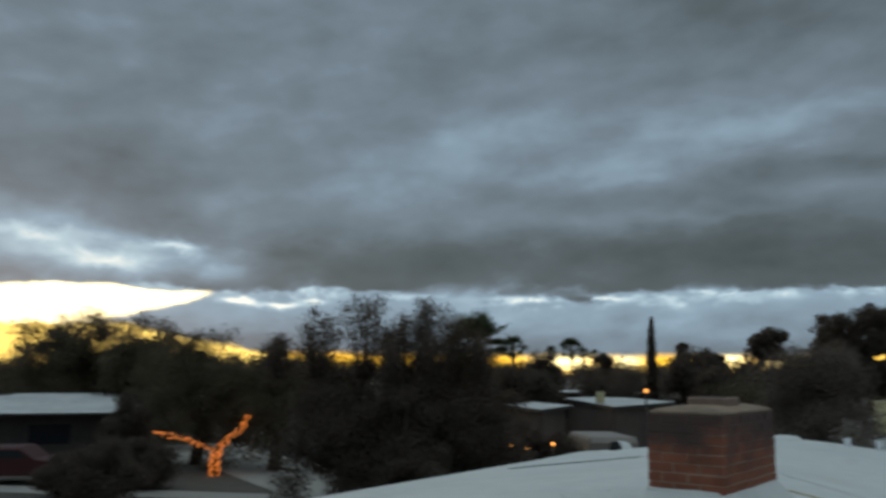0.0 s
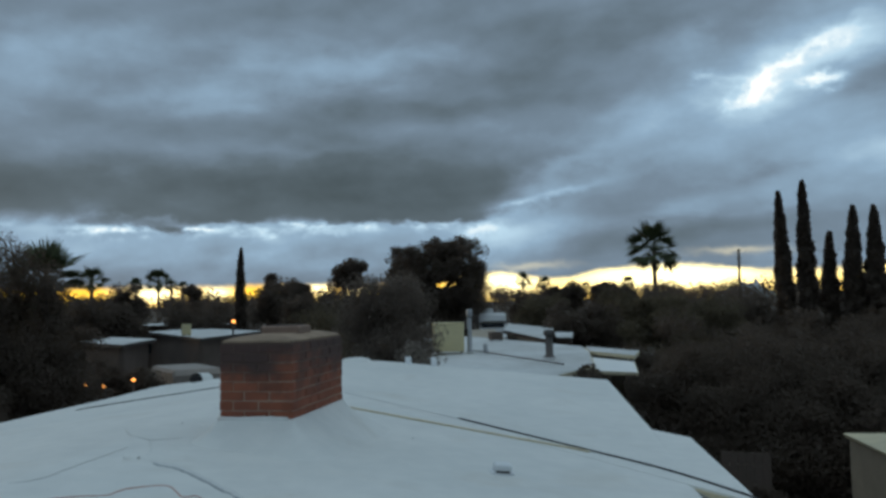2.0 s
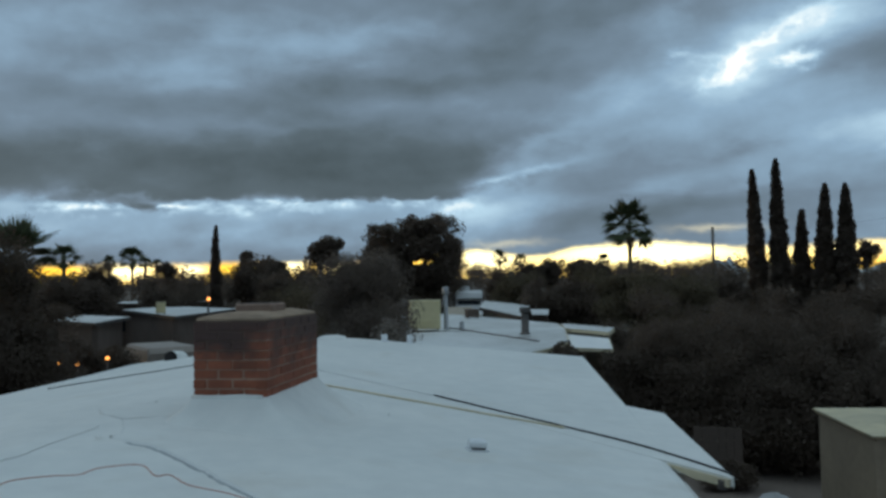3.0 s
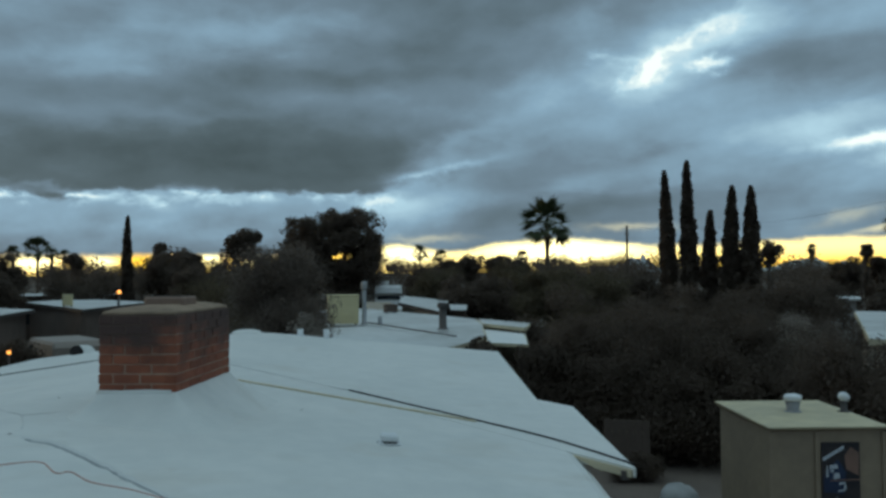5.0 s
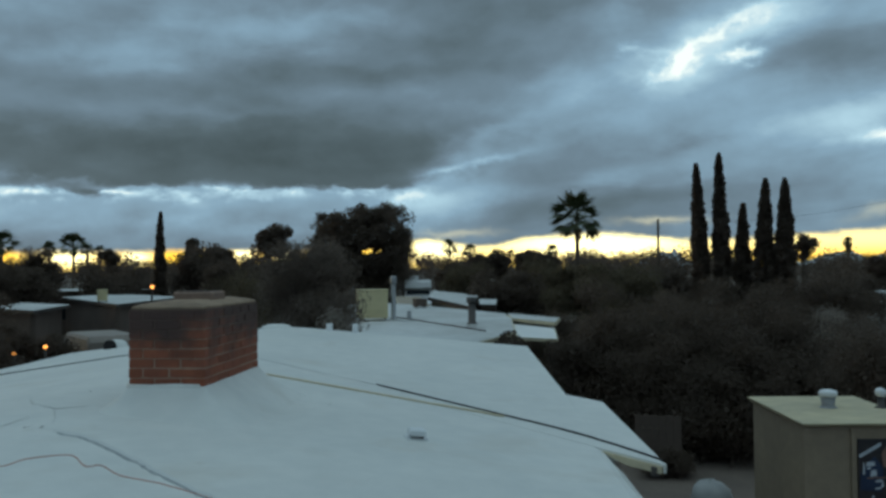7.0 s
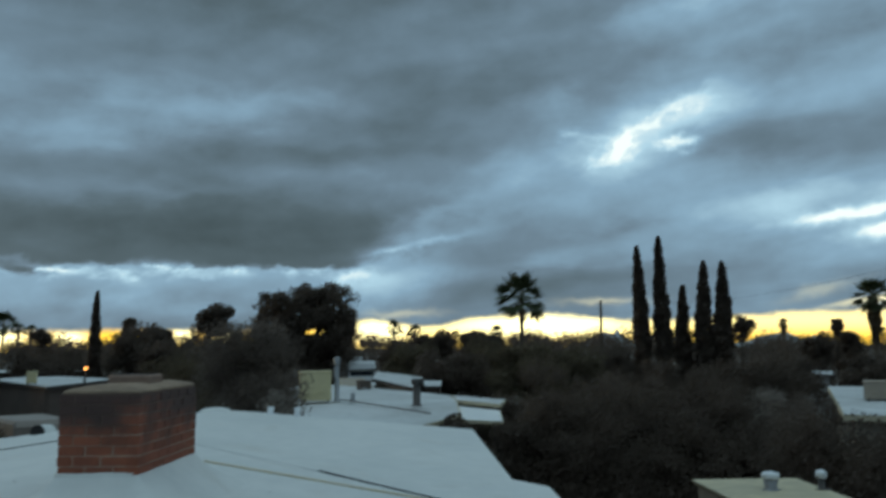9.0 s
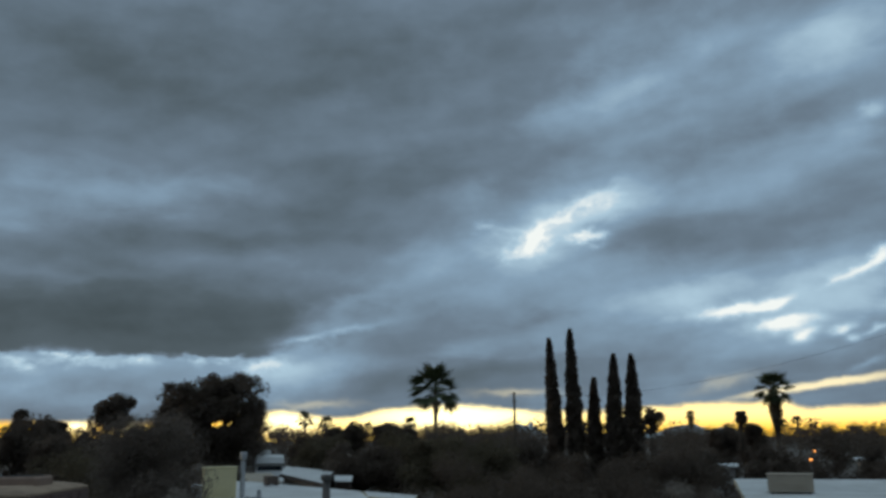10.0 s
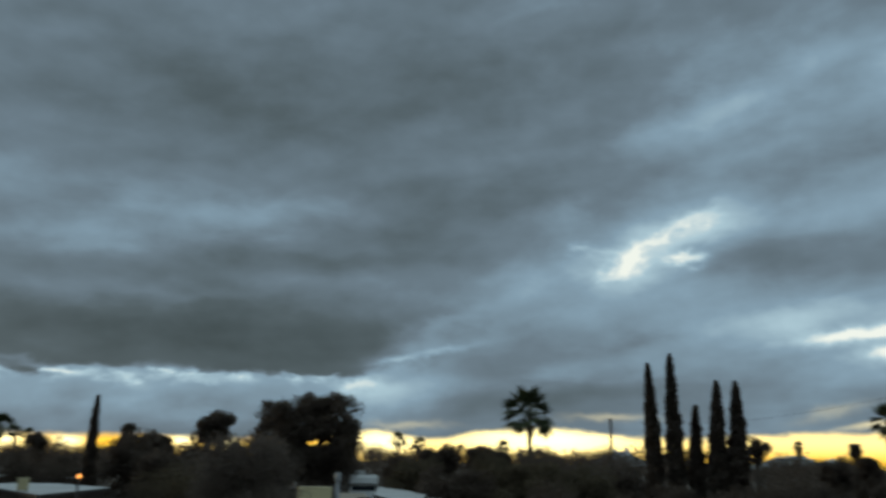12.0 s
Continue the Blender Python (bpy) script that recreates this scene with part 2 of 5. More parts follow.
BREAKS_RIGHT = [
    (34.8, 8.0, 2.2, 0.47, 0.1, 0.5), (37.0, 8.2, 1.2, 0.29, 0.3, 0.32), (37.8, 7.0, 1.6, 0.4, 0.15, 0.46), (38.7, 6.2, 0.7, 0.39, 0.2, 0.4), (41.0, 6.4, 0.6, 0.31, 0.3, 0.34),
    (41.5, 5.8, 0.4, 0.25, 0.0, 0.28), (43.0, 6.3, 0.9, 0.3, 0.4, 0.25), (42.3, 10.0, 1.4, 0.38, 0.5, 0.28), (43.8, 11.0, 0.8, 0.45, 0.5, 0.34), (42.4, 4.3, 1.2, 0.27, 0.3, 0.16),
    (44.5, 19.7, 0.7, 0.41, 0.2, 0.16), (46.6, 11.1, 1.9, 0.31, 0.5, 0.22), (48.3, 12.7, 1.3, 0.31, 0.5, 0.25), (45.3, 8.1, 1.9, 0.35, 0.25, 0.18),
]
BREAKS_WEST = [
    (-49.7, 7.0, 2.7, 0.58, -0.15, 0.26), (-44.9, 8.0, 1.3, 0.48, -0.1, 0.34), (-54.1, 8.4, 2.8, 0.39, 0.0, 0.14), (-42.6, 6.2, 1.7, 0.83, 0.0, 0.16),
]
BREAKS_STRIP = [
    (-41.2, 4.6, 1.0, 0.23, -0.05, 0.6), (-38.4, 4.4, 1.4, 0.19, 0.0, 0.5), (-36.1, 4.7, 1.0, 0.19, 0.0, 0.3), (-21.7, 5.0, 2.3, 0.23, 0.0, 0.3), (-29.5, 5.2, 2.3, 0.24, 0.0, 0.25),
    (-16.7, 5.1, 1.9, 0.19, 0.0, 0.2), (5.5, 6.8, 1.8, 0.25, 0.17, 0.13), (9.0, 7.5, 2.2, 0.25, 0.17, 0.14),
]
make_world()
sun = new("sun", bpy.data.lights.new("sun", "SUN"))
sun.data.energy, sun.data.angle, sun.data.color = 0.25, radians(12), (1.0, 0.72, 0.42)
sun.matrix_world = look((0, 0, 0), (-math.sin(radians(SUN_AZ)), -math.cos(radians(SUN_AZ)), -math.tan(radians(SUN_EL + 3))))

# ---- materials ----
MATS = {}


def material(name, base, other, rough=0.85, grain=8.0, stain=0.6, bump=0.25, metal=0.0, spread=0.0, detail=5.0, glow=None, spec=0.3, soot=None, dirt=None):
    """A surface of two near tones: fine grain, broad stains, relief; spread varies piece from piece."""
    mat = bpy.data.materials.new(name)
    mat.use_nodes = True
    k = Nodes(mat.node_tree)
    geo = k.add("ShaderNodeNewGeometry").outputs["Position"]
    small = k.noise(geo, grain, detail, 0.6)
    large = k.noise(geo, stain, 4.0, 0.55, 0.5)
    f = k.add2(k.mul(k.step(small, 0.3, 0.7), 0.45), k.mul(k.step(large, 0.35, 0.65), 0.55))
    col = k.mix(f, base, other)
    if spread:
        info = k.add("ShaderNodeObjectInfo").outputs["Random"]
        isl = k.add("ShaderNodeNewGeometry").outputs["Random Per Island"]
        v = k.sub(k.m("FRACT", k.add2(info, isl)), 0.5)
        hsv = k.add("ShaderNodeHueSaturation")
        k.link(k.add2(1.0, k.mul(v, spread)), hsv.inputs["Value"])
        k.link(col, hsv.inputs["Color"])
        col = hsv.outputs[0]
    if dirt:
        # faint grimy patches where water has stood
        col = k.mix(k.mul(k.step(k.noise(geo, 0.8, 5.0, 0.6, 0.8), 0.54, 0.74), 0.45), col, dirt)
        col = k.mix(k.mul(k.step(k.noise(geo, 3.1, 4.0, 0.7), 0.62, 0.75), 0.3), col, dirt)
    if soot:
        # chimney soot: a patchy stain that hangs down from the flue
        up = k.add("ShaderNodeSeparateXYZ")
        k.link(geo, up.inputs[0])
        patch = k.add2(up.outputs[2], k.mul(k.sub(k.noise(geo, 2.6, 4.0, 0.6, 0.4), 0.5), 0.85))
        col = k.mix(k.mul(k.step(patch, soot[1], soot[1] + soot[2]), 0.88), col, soot[0])
    bsdf, out = k.add("ShaderNodeBsdfPrincipled"), k.add("ShaderNodeOutputMaterial")
    k.link(col, bsdf.inputs["Base Color"])
    k.link(k.add2(rough - 0.08, k.mul(small, 0.16)), bsdf.inputs["Roughness"])
    bsdf.inputs["Specular IOR Level"].default_value = spec
    bsdf.inputs["Metallic"].default_value = metal
    if bump:
        b = k.add("ShaderNodeBump")
        b.inputs["Strength"].default_value, b.inputs["Distance"].default_value = bump, 0.02
        k.link(k.add2(small, k.mul(large, 0.5)), b.inputs["Height"])
        k.link(b.outputs[0], bsdf.inputs["Normal"])
    if glow:
        k.link(glow[0], bsdf.inputs["Emission Color"])
        bsdf.inputs["Emission Strength"].default_value = glow[1]
    k.link(bsdf.outputs[0], out.inputs[0])
    MATS[name] = mat
    return mat


material("white_coating", (0.755, 0.752, 0.717), (0.65, 0.656, 0.632), 0.6, 5.0, 0.55, 0.14, dirt=(0.58, 0.545, 0.485))
material("white_patch", (0.84, 0.83, 0.80), (0.76, 0.76, 0.74), 0.6, 7.0, 0.9, 0.15)
material("crack_sealant", (0.26, 0.28, 0.29), (0.42, 0.44, 0.44), 0.8, 5.0, 2.0, 0.2)
material("faint_sealant", (0.56, 0.57, 0.56), (0.70, 0.70, 0.68), 0.7, 4.0, 2.0, 0.2)
material("brick", (0.30, 0.098, 0.054), (0.205, 0.070, 0.044), 0.9, 22.0, 3.0, 0.5, spread=0.32, soot=((0.062, 0.047, 0.044), 3.64, 0.34))
material("mortar", (0.44, 0.285, 0.20), (0.29, 0.185, 0.14), 0.95, 30.0, 3.0, 0.3, soot=((0.085, 0.06, 0.052), 3.62, 0.30))
material("mortar_cap", (0.37, 0.265, 0.185), (0.22, 0.16, 0.115), 0.95, 9.0, 2.5, 0.5)
material("clay", (0.31, 0.215, 0.165), (0.23, 0.16, 0.125), 0.85, 14.0, 3.0, 0.3)
# flue soot, also the dark tone that imitates shade inside the roof hood
material("soot", (0.02, 0.02, 0.02), (0.035, 0.03, 0.03), 0.95, 20.0, 3.0, 0.2)
material("black_rubber", (0.02, 0.02, 0.022), (0.035, 0.035, 0.035), 0.6, 30.0, 3.0, 0.1)
material("red_wire", (0.56, 0.29, 0.23), (0.44, 0.22, 0.17), 0.6, 30.0, 3.0, 0.1)
material("tan_wood", (0.66, 0.575, 0.395), (0.55, 0.475, 0.335), 0.85, 20.0, 2.0, 0.3)
material("galvanized", (0.40, 0.40, 0.40), (0.28, 0.285, 0.29), 0.55, 14.0, 2.0, 0.1, metal=0.5)
material("white_metal", (0.78, 0.79, 0.79), (0.66, 0.68, 0.69), 0.45, 14.0, 2.0, 0.1)
material("dark_metal", (0.09, 0.085, 0.08), (0.14, 0.12, 0.11), 0.6, 14.0, 2.0, 0.2, metal=0.4)
material("cream_steel", (0.66, 0.57, 0.33), (0.58, 0.50, 0.30), 0.55, 8.0, 1.5, 0.1)
material("shed_wall", (0.38, 0.295, 0.205), (0.29, 0.228, 0.165), 0.9, 9.0, 1.2, 0.2)
material("shed_roof", (0.60, 0.515, 0.335), (0.44, 0.385, 0.27), 0.7, 4.0, 1.6, 0.15)
material("stucco_tan", (0.40, 0.34, 0.27), (0.33, 0.28, 0.22), 0.95, 18.0, 0.8, 0.4)
material("stucco_grey", (0.42, 0.40, 0.38), (0.34, 0.33, 0.31), 0.95, 18.0, 0.8, 0.4)
material("stucco_brown", (0.15, 0.11, 0.09), (0.11, 0.085, 0.07), 0.95, 18.0, 0.8, 0.4)
material("dark_trim", (0.06, 0.05, 0.045), (0.09, 0.075, 0.065), 0.7, 15.0, 1.5, 0.2)
material("glass", (0.02, 0.025, 0.03), (0.03, 0.035, 0.04), 0.12, 2.0, 0.5, 0.0)
material("far_roof", (0.66, 0.67, 0.66), (0.47, 0.47, 0.455), 0.75, 3.0, 0.45, 0.1)
material("dirt", (0.13, 0.11, 0.09), (0.085, 0.075, 0.065), 0.95, 1.6, 0.09, 0.5)
material("asphalt", (0.060, 0.060, 0.062), (0.085, 0.083, 0.08), 0.9, 12.0, 0.3, 0.3)
material("gravel", (0.42, 0.385, 0.345), (0.33, 0.30, 0.27), 0.95, 14.0, 0.3, 0.6)
material("concrete", (0.18, 0.140, 0.115), (0.125, 0.100, 0.084), 0.9, 10.0, 0.6, 0.3)
material("bark", (0.12, 0.09, 0.065), (0.07, 0.055, 0.045), 0.95, 14.0, 2.0, 0.7)
material("palm_bark", (0.17, 0.13, 0.095), (0.11, 0.085, 0.065), 0.95, 12.0, 2.0, 0.7)


def leaf_material(name, base, other, spread=0.25):
    """Thin leaves with a waxy sheen: half of the light goes through them."""
    mat = bpy.data.materials.new(name)
    mat.use_nodes = True
    k = Nodes(mat.node_tree)
    geo = k.add("ShaderNodeNewGeometry")
    col = k.mix(k.step(k.noise(geo.outputs["Position"], 1.2, 3.0, 0.5), 0.35, 0.65), base, other)
    hsv = k.add("ShaderNodeHueSaturation")
    k.link(k.add2(1.0, k.mul(k.sub(geo.outputs["Random Per Island"], 0.5), spread)), hsv.inputs["Value"])
    k.link(col, hsv.inputs["Color"])
    d, t, m, out = k.add("ShaderNodeBsdfDiffuse"), k.add("ShaderNodeBsdfTranslucent"), k.add("ShaderNodeMixShader"), k.add("ShaderNodeOutputMaterial")
    k.link(hsv.outputs[0], d.inputs[0])
    k.link(hsv.outputs[0], t.inputs[0])
    m.inputs[0].default_value = 0.5
    k.link(d.outputs[0], m.inputs[1])
    k.link(t.outputs[0], m.inputs[2])
    wax, sheen = k.add("ShaderNodeBsdfGlossy"), k.add("ShaderNodeMixShader")
    wax.inputs["Roughness"].default_value = 0.7
    wax.inputs["Color"].default_value = (0.9, 0.9, 0.9, 1)
    sheen.inputs[0].default_value = 0.012
    k.link(m.outputs[0], sheen.inputs[1])
    k.link(wax.outputs[0], sheen.inputs[2])
    k.link(sheen.outputs[0], out.inputs[0])
    MATS[name] = mat


leaf_material("leaf_dark", (0.118, 0.090, 0.070), (0.142, 0.108, 0.084), 0.15)
leaf_material("leaf_green", (0.122, 0.097, 0.062), (0.155, 0.124, 0.080))
leaf_material("leaf_olive", (0.165, 0.130, 0.106), (0.21, 0.167, 0.136))
leaf_material("leaf_pale", (0.30, 0.258, 0.22), (0.37, 0.32, 0.275))
material("leaf_palm", (0.055, 0.07, 0.03), (0.08, 0.09, 0.04), 0.6, 2.0, 0.5, 0.0, spread=0.5)
material("dead_frond", (0.16, 0.12, 0.07), (0.11, 0.085, 0.055), 0.9, 4.0, 0.5, 0.0, spread=0.4)
material("red_paint", (0.075, 0.018, 0.016), (0.06, 0.015, 0.014), 0.45, 6.0, 0.8, 0.0)
material("white_paint", (0.72, 0.72, 0.70), (0.64, 0.64, 0.63), 0.4, 6.0, 0.8, 0.0)
material("grey_paint", (0.33, 0.28, 0.24), (0.25, 0.215, 0.185), 0.5, 6.0, 0.8, 0.0)
material("tyre", (0.018, 0.018, 0.018), (0.03, 0.03, 0.03), 0.85, 20.0, 2.0, 0.2)
# the pale blue of distance haze is put into the mountains' own colour
material("mountain", (0.52, 0.58, 0.60), (0.44, 0.50, 0.54), 0.95, 0.01, 0.002, 0.0)
material("cover_cloth", (0.46, 0.46, 0.45), (0.38, 0.38, 0.38), 0.85, 9.0, 2.0, 0.3)
material("poster_dark", (0.030, 0.028, 0.035), (0.06, 0.05, 0.05), 0.4, 5.0, 3.0, 0.0)
material("poster_blue", (0.045, 0.065, 0.12), (0.03, 0.042, 0.085), 0.4, 8.0, 4.0, 0.0)
material("poster_tan", (0.30, 0.18, 0.14), (0.22, 0.14, 0.11), 0.4, 8.0, 4.0, 0.0)
material("poster_white", (0.62, 0.66, 0.70), (0.5, 0.54, 0.58), 0.4, 8.0, 4.0, 0.0)
material("orange_bulb", (0.9, 0.4, 0.15), (0.9, 0.4, 0.15), 0.4, 5.0, 2.0, 0.0, glow=((1.0, 0.27, 0.04), 0.6))
material("lamp_glow", (0.9, 0.6, 0.3), (0.9, 0.6, 0.3), 0.4, 5.0, 2.0, 0.0, glow=((1.0, 0.36, 0.07), 2.2))


# ---- mesh building ----
class Build:
    """Collects vertices and faces for one mesh."""

    def __init__(self):
        self.v, self.f = [], []

    def add(self, verts, faces, m=None):
        o = len(self.v)
        self.v += [tuple(m @ Vector(p)) if m else tuple(p) for p in verts]
        self.f += [tuple(i + o for i in f) for f in faces]
        return self

    def box(self, x0, x1, y0, y1, z0, z1, c=0.0, m=None):
        """A box with chamfered upright and top edges, c wide."""
        if c <= 0:
            vs = [(x, y, z) for z in (z0, z1) for y in (y0, y1) for x in (x0, x1)]
            return self.add(vs, [(0, 2, 3, 1), (4, 5, 7, 6), (0, 1, 5, 4), (2, 6, 7, 3), (0, 4, 6, 2), (1, 3, 7, 5)], m)

        def ring(z, i):
            return [(x0 + i + c, y0 + i, z), (x1 - i - c, y0 + i, z), (x1 - i, y0 + i + c, z), (x1 - i, y1 - i - c, z),
                    (x1 - i - c, y1 - i, z), (x0 + i + c, y1 - i, z), (x0 + i, y1 - i - c, z), (x0 + i, y0 + i + c, z)]
        rings = [ring(z0, c * 0.7), ring(z0 + c, 0), ring(z1 - c, 0), ring(z1, c * 0.7)]
        return self.loft(rings, m)

    def loft(self, rings, m=None, caps=True):
        n = len(rings[0])
        vs = [p for r in rings for p in r]
        fs = [(i * n + j, i * n + (j + 1) % n, (i + 1) * n + (j + 1) % n, (i + 1) * n + j) for i in range(len(rings) - 1) for j in range(n)]
        if caps:
            fs += [tuple(reversed(range(n))), tuple(range((len(rings) - 1) * n, len(rings) * n))]
        return self.add(vs, fs, m)

    def lathe(self, profile, n=16, m=None):
        """Turns (radius, height) pairs round z."""
        return self.loft([[(r * math.cos(2 * math.pi * j / n), r * math.sin(2 * math.pi * j / n), z) for j in range(n)] for r, z in profile], m)

    def tube(self, pts, radii, n=6):
        pts = [Vector(p) for p in pts]
        rings = []
        for i, p in enumerate(pts):
            d = (pts[min(i + 1, len(pts) - 1)] - pts[max(i - 1, 0)]).normalized()
            a = d.cross(Vector((0, 0, 1)) if abs(d.z) < 0.9 else Vector((1, 0, 0))).normalized()
            b = d.cross(a)
            r = radii[i] if isinstance(radii, (list, tuple)) else radii
            rings.append([tuple(p + (a * math.cos(2 * math.pi * j / n) + b * math.sin(2 * math.pi * j / n)) * r) for j in range(n)])
        return self.loft(rings)

    def mesh(self, name, mat, smooth=False):
        me = bpy.data.meshes.new(name)
        me.from_pydata(self.v, [], self.f)
        if mat:
            me.materials.append(MATS[mat])
        if smooth:
            me.polygons.foreach_set("use_smooth", [True] * len(me.polygons))
        me.update()
        return me


def part(name, build, mat, parent, label="", smooth=False):
    ob = new(name, build.mesh(name, mat, smooth) if isinstance(build, Build) else build)
    ob.parent = parent
    return tagged(ob, label)


def thing(name, label, category, m=None, group="", kind=""):
    ob = new(name)
    ob.empty_display_size = 0.2
    if m:
        ob.matrix_world = m
    return tagged(ob, label, category, group, kind)


def single(name, build, mat, label, category, m=None, group="", kind="", smooth=False):
    ob = new(name, build.mesh(name, mat, smooth))
    if m:
        ob.matrix_world = m
    return tagged(ob, label, category, group, kind)


def polar(az, dist, z=0.0):
    """A place by its bearing from the viewpoint on the roof."""
    return Vector((-0.07 + dist * math.sin(radians(az)), -0.38 + dist * math.cos(radians(az)), z))

# ---- ground ----
def make_ground():
    b = Build()
    rings = [0, 6, 14, 30, 60, 120, 300, 900, 4500]
    n = 48
    vs, fs = [(0, 0, 0)], []
    for r in rings[1:]:
        vs += [(r * math.cos(2 * math.pi * j / n), r * math.sin(2 * math.pi * j / n), 0) for j in range(n)]
    fs += [(0, 1 + j, 1 + (j + 1) % n) for j in range(n)]
    for i in range(len(rings) - 2):
        fs += [(1 + i * n + j, 1 + (i + 1) * n + j, 1 + (i + 1) * n + (j + 1) % n, 1 + i * n + (j + 1) % n) for j in range(n)]
    single("ground", b.add(vs, fs), "dirt", "bare brown desert dirt of the yards", "ground", kind="structure")


def strip_between(name, a, c, width, z, mat, label, category):
    """A flat strip from a to c."""
    a, c = Vector((*a, 0)), Vector((*c, 0))
    d = (c - a).normalized()
    s = Vector((-d.y, d.x, 0)) * width / 2
    n = 12
    rings = []
    for i in range(n + 1):
        p = a.lerp(c, i / n)
        rings.append([tuple(p + s + Vector((0, 0, z))), tuple(p - s + Vector((0, 0, z)))])
    b = Build()
    vs = [q for r in rings for q in r]
    b.add(vs, [(2 * i, 2 * i + 1, 2 * i + 3, 2 * i + 2) for i in range(n)])
    return single(name, b, mat, label, category, kind="structure")


make_ground()
strip_between("road", (-60, 22), (30, 62), 7.5, 0.012, "asphalt", "grey asphalt residential street", "road")
strip_between("driveway", (-36, 37), (-15.5, 24), 4.5, 0.024, "gravel", "pale gravel driveway beside the street", "driveway")
strip_between("pavement", (-60, 16.5), (-8, 40), 3.2, 0.018, "gravel", "pale gravel verge along the street", "verge")
strip_between("pavement", (-36.0, 16.9), (-17.0, 23.5), 1.6, 0.028, "gravel", "pale gravel edge of the near side of the street", "verge")
strip_between("patio", (3.0, 12.0), (12.0, 11.0), 13.0, 0.02, "concrete", "grey concrete back patio", "patio")


def make_mountains():
    rng = random.Random(4)
    for az0, az1, high in ((18.4, 22.4, 100), (27.5, 36.0, 58), (-9.0, -2.0, 30)):
        b, n = Build(), 40
        top = [high * (math.sin(math.pi * i / n) ** 0.7) * (0.65 + 0.5 * noise.noise((i * 0.21, az0, 0)) + 0.12 * rng.random()) for i in range(n + 1)]
        front = [tuple(polar(az0 + (az1 - az0) * i / n, 3900)) for i in range(n + 1)]
        crest = [tuple(polar(az0 + (az1 - az0) * i / n, 4150, max(top[i], 1))) for i in range(n + 1)]
        back = [tuple(polar(az0 + (az1 - az0) * i / n, 4400)) for i in range(n + 1)]
        b.add(front + crest + back, [(r * (n + 1) + i, r * (n + 1) + i + 1, (r + 1) * (n + 1) + i + 1, (r + 1) * (n + 1) + i) for r in range(2) for i in range(n)])
        single("backdrop", b, "mountain", "hazy blue desert mountain range far off", "mountain", kind="structure")


make_mountains()

# ---- the house under the camera: low white gable roof ----
TH = radians(7.0)
U, W = Vector((math.sin(TH), math.cos(TH), 0)), Vector((math.cos(TH), -math.sin(TH), 0))
RIDGE_END = Vector((-1.6, 13.25, 0))
Z_RIDGE, FALL_R, FALL_L = 3.36, 0.0914, 0.123


def roof_z(s, w):
    """Height of the upper roof sheet, s along the ridge, w across it."""
    z = Z_RIDGE - (FALL_R * w if w > 0 else -FALL_L * w)
    round_off = max(0.0, 1 - abs(w) / 0.35)
    return z - 0.02 * round_off * round_off + 0.012 * noise.noise((s * 0.6, w * 0.6, 2))


def roof_point(s, w, dz=0.0):
    p = RIDGE_END + U * s + W * w
    return (p.x, p.y, roof_z(s, w) + dz)


def near_drop(s, w):
    """How far the nearer roof sheet lies under the upper one's plane."""
    return 0.003 + 0.12 * max(0.0, min(1.0, (w - 4.20) / 0.12))


def lap_s(w):
    """Where the upper sheet ends: a slanting lap from the right eave up to the ridge."""
    return -7.40 + (4.57 - w) if w > 0.5 else -3.33 + (0.5 - w) * 0.68


def roof_sheet(name, columns, thick, label, mat, drop):
    """A slab from columns of (w, s_far, s_near) across the roof."""
    b, n = Build(), 26
    rings = []
    for w, s0, s1 in columns:
        rings.append([roof_point(s0 + (s1 - s0) * i / n, w, -drop(s0 + (s1 - s0) * i / n, w)) for i in range(n + 1)])
    vs, m = [p for r in rings for p in r], n + 1
    fs = [(i * m + j, i * m + j + 1, (i + 1) * m + j + 1, (i + 1) * m + j) for i in range(len(rings) - 1) for j in range(n)]
    o = len(vs)
    vs += [(x, y, z - thick) for x, y, z in vs]
    fs += [tuple(reversed([k + o for k in f])) for f in fs]
    edge = [j for j in range(m)] + [i * m + n for i in range(1, len(rings))] + [(len(rings) - 1) * m + j for j in range(n - 1, -1, -1)] + [i * m for i in range(len(rings) - 2, 0, -1)]
    fs += [(edge[i], edge[(i + 1) % len(edge)], edge[(i + 1) % len(edge)] + o, edge[i] + o) for i in range(len(edge))]
    return part(name, b.add(vs, fs), mat, home, label)


home = thing("house", "single-storey house with a low white-coated gable roof", "house")
FAR = 0.95     # the far gable end
cols = [(w, FAR, lap_s(w)) for w in (-3.68, -2.8, -1.9, -1.0, -0.4, 0.0, 0.4, 1.0, 1.9, 2.8, 3.6, 4.24)] + [(4.26, -4.43, lap_s(4.26)), (4.60, -4.72, lap_s(4.60))]
roof_sheet("roof", cols, 0.065, "white elastomeric-coated upper roof sheet", "white_coating", lambda s, w: 0.0)
cols = [(w, lap_s(w) + 0.25, -16.0) for w in (-3.68, -2.8, -1.9, -1.0, -0.4, 0.0, 0.4, 1.0, 1.5, 2.2, 3.0, 3.7, 4.16, 4.22, 4.30, 4.33)]
roof_sheet("roof", cols, 0.12, "white elastomeric-coated lower roof sheet", "white_coating", near_drop)
m_home = Matrix.Translation(RIDGE_END) @ pose(0, 0, 0, 0, 0, -7.0)
for x0, x1, y0, y1 in ((-3.3, -3.1, -15.6, 0.55), (3.6, 3.8, -15.6, 0.55), (-3.1, 3.6, 0.35, 0.55), (-3.1, 3.6, -15.6, -15.4)):
    part("wall", Build().box(x0, x1, y0, y1, 0.0, 2.72), "stucco_tan", home).matrix_world = m_home
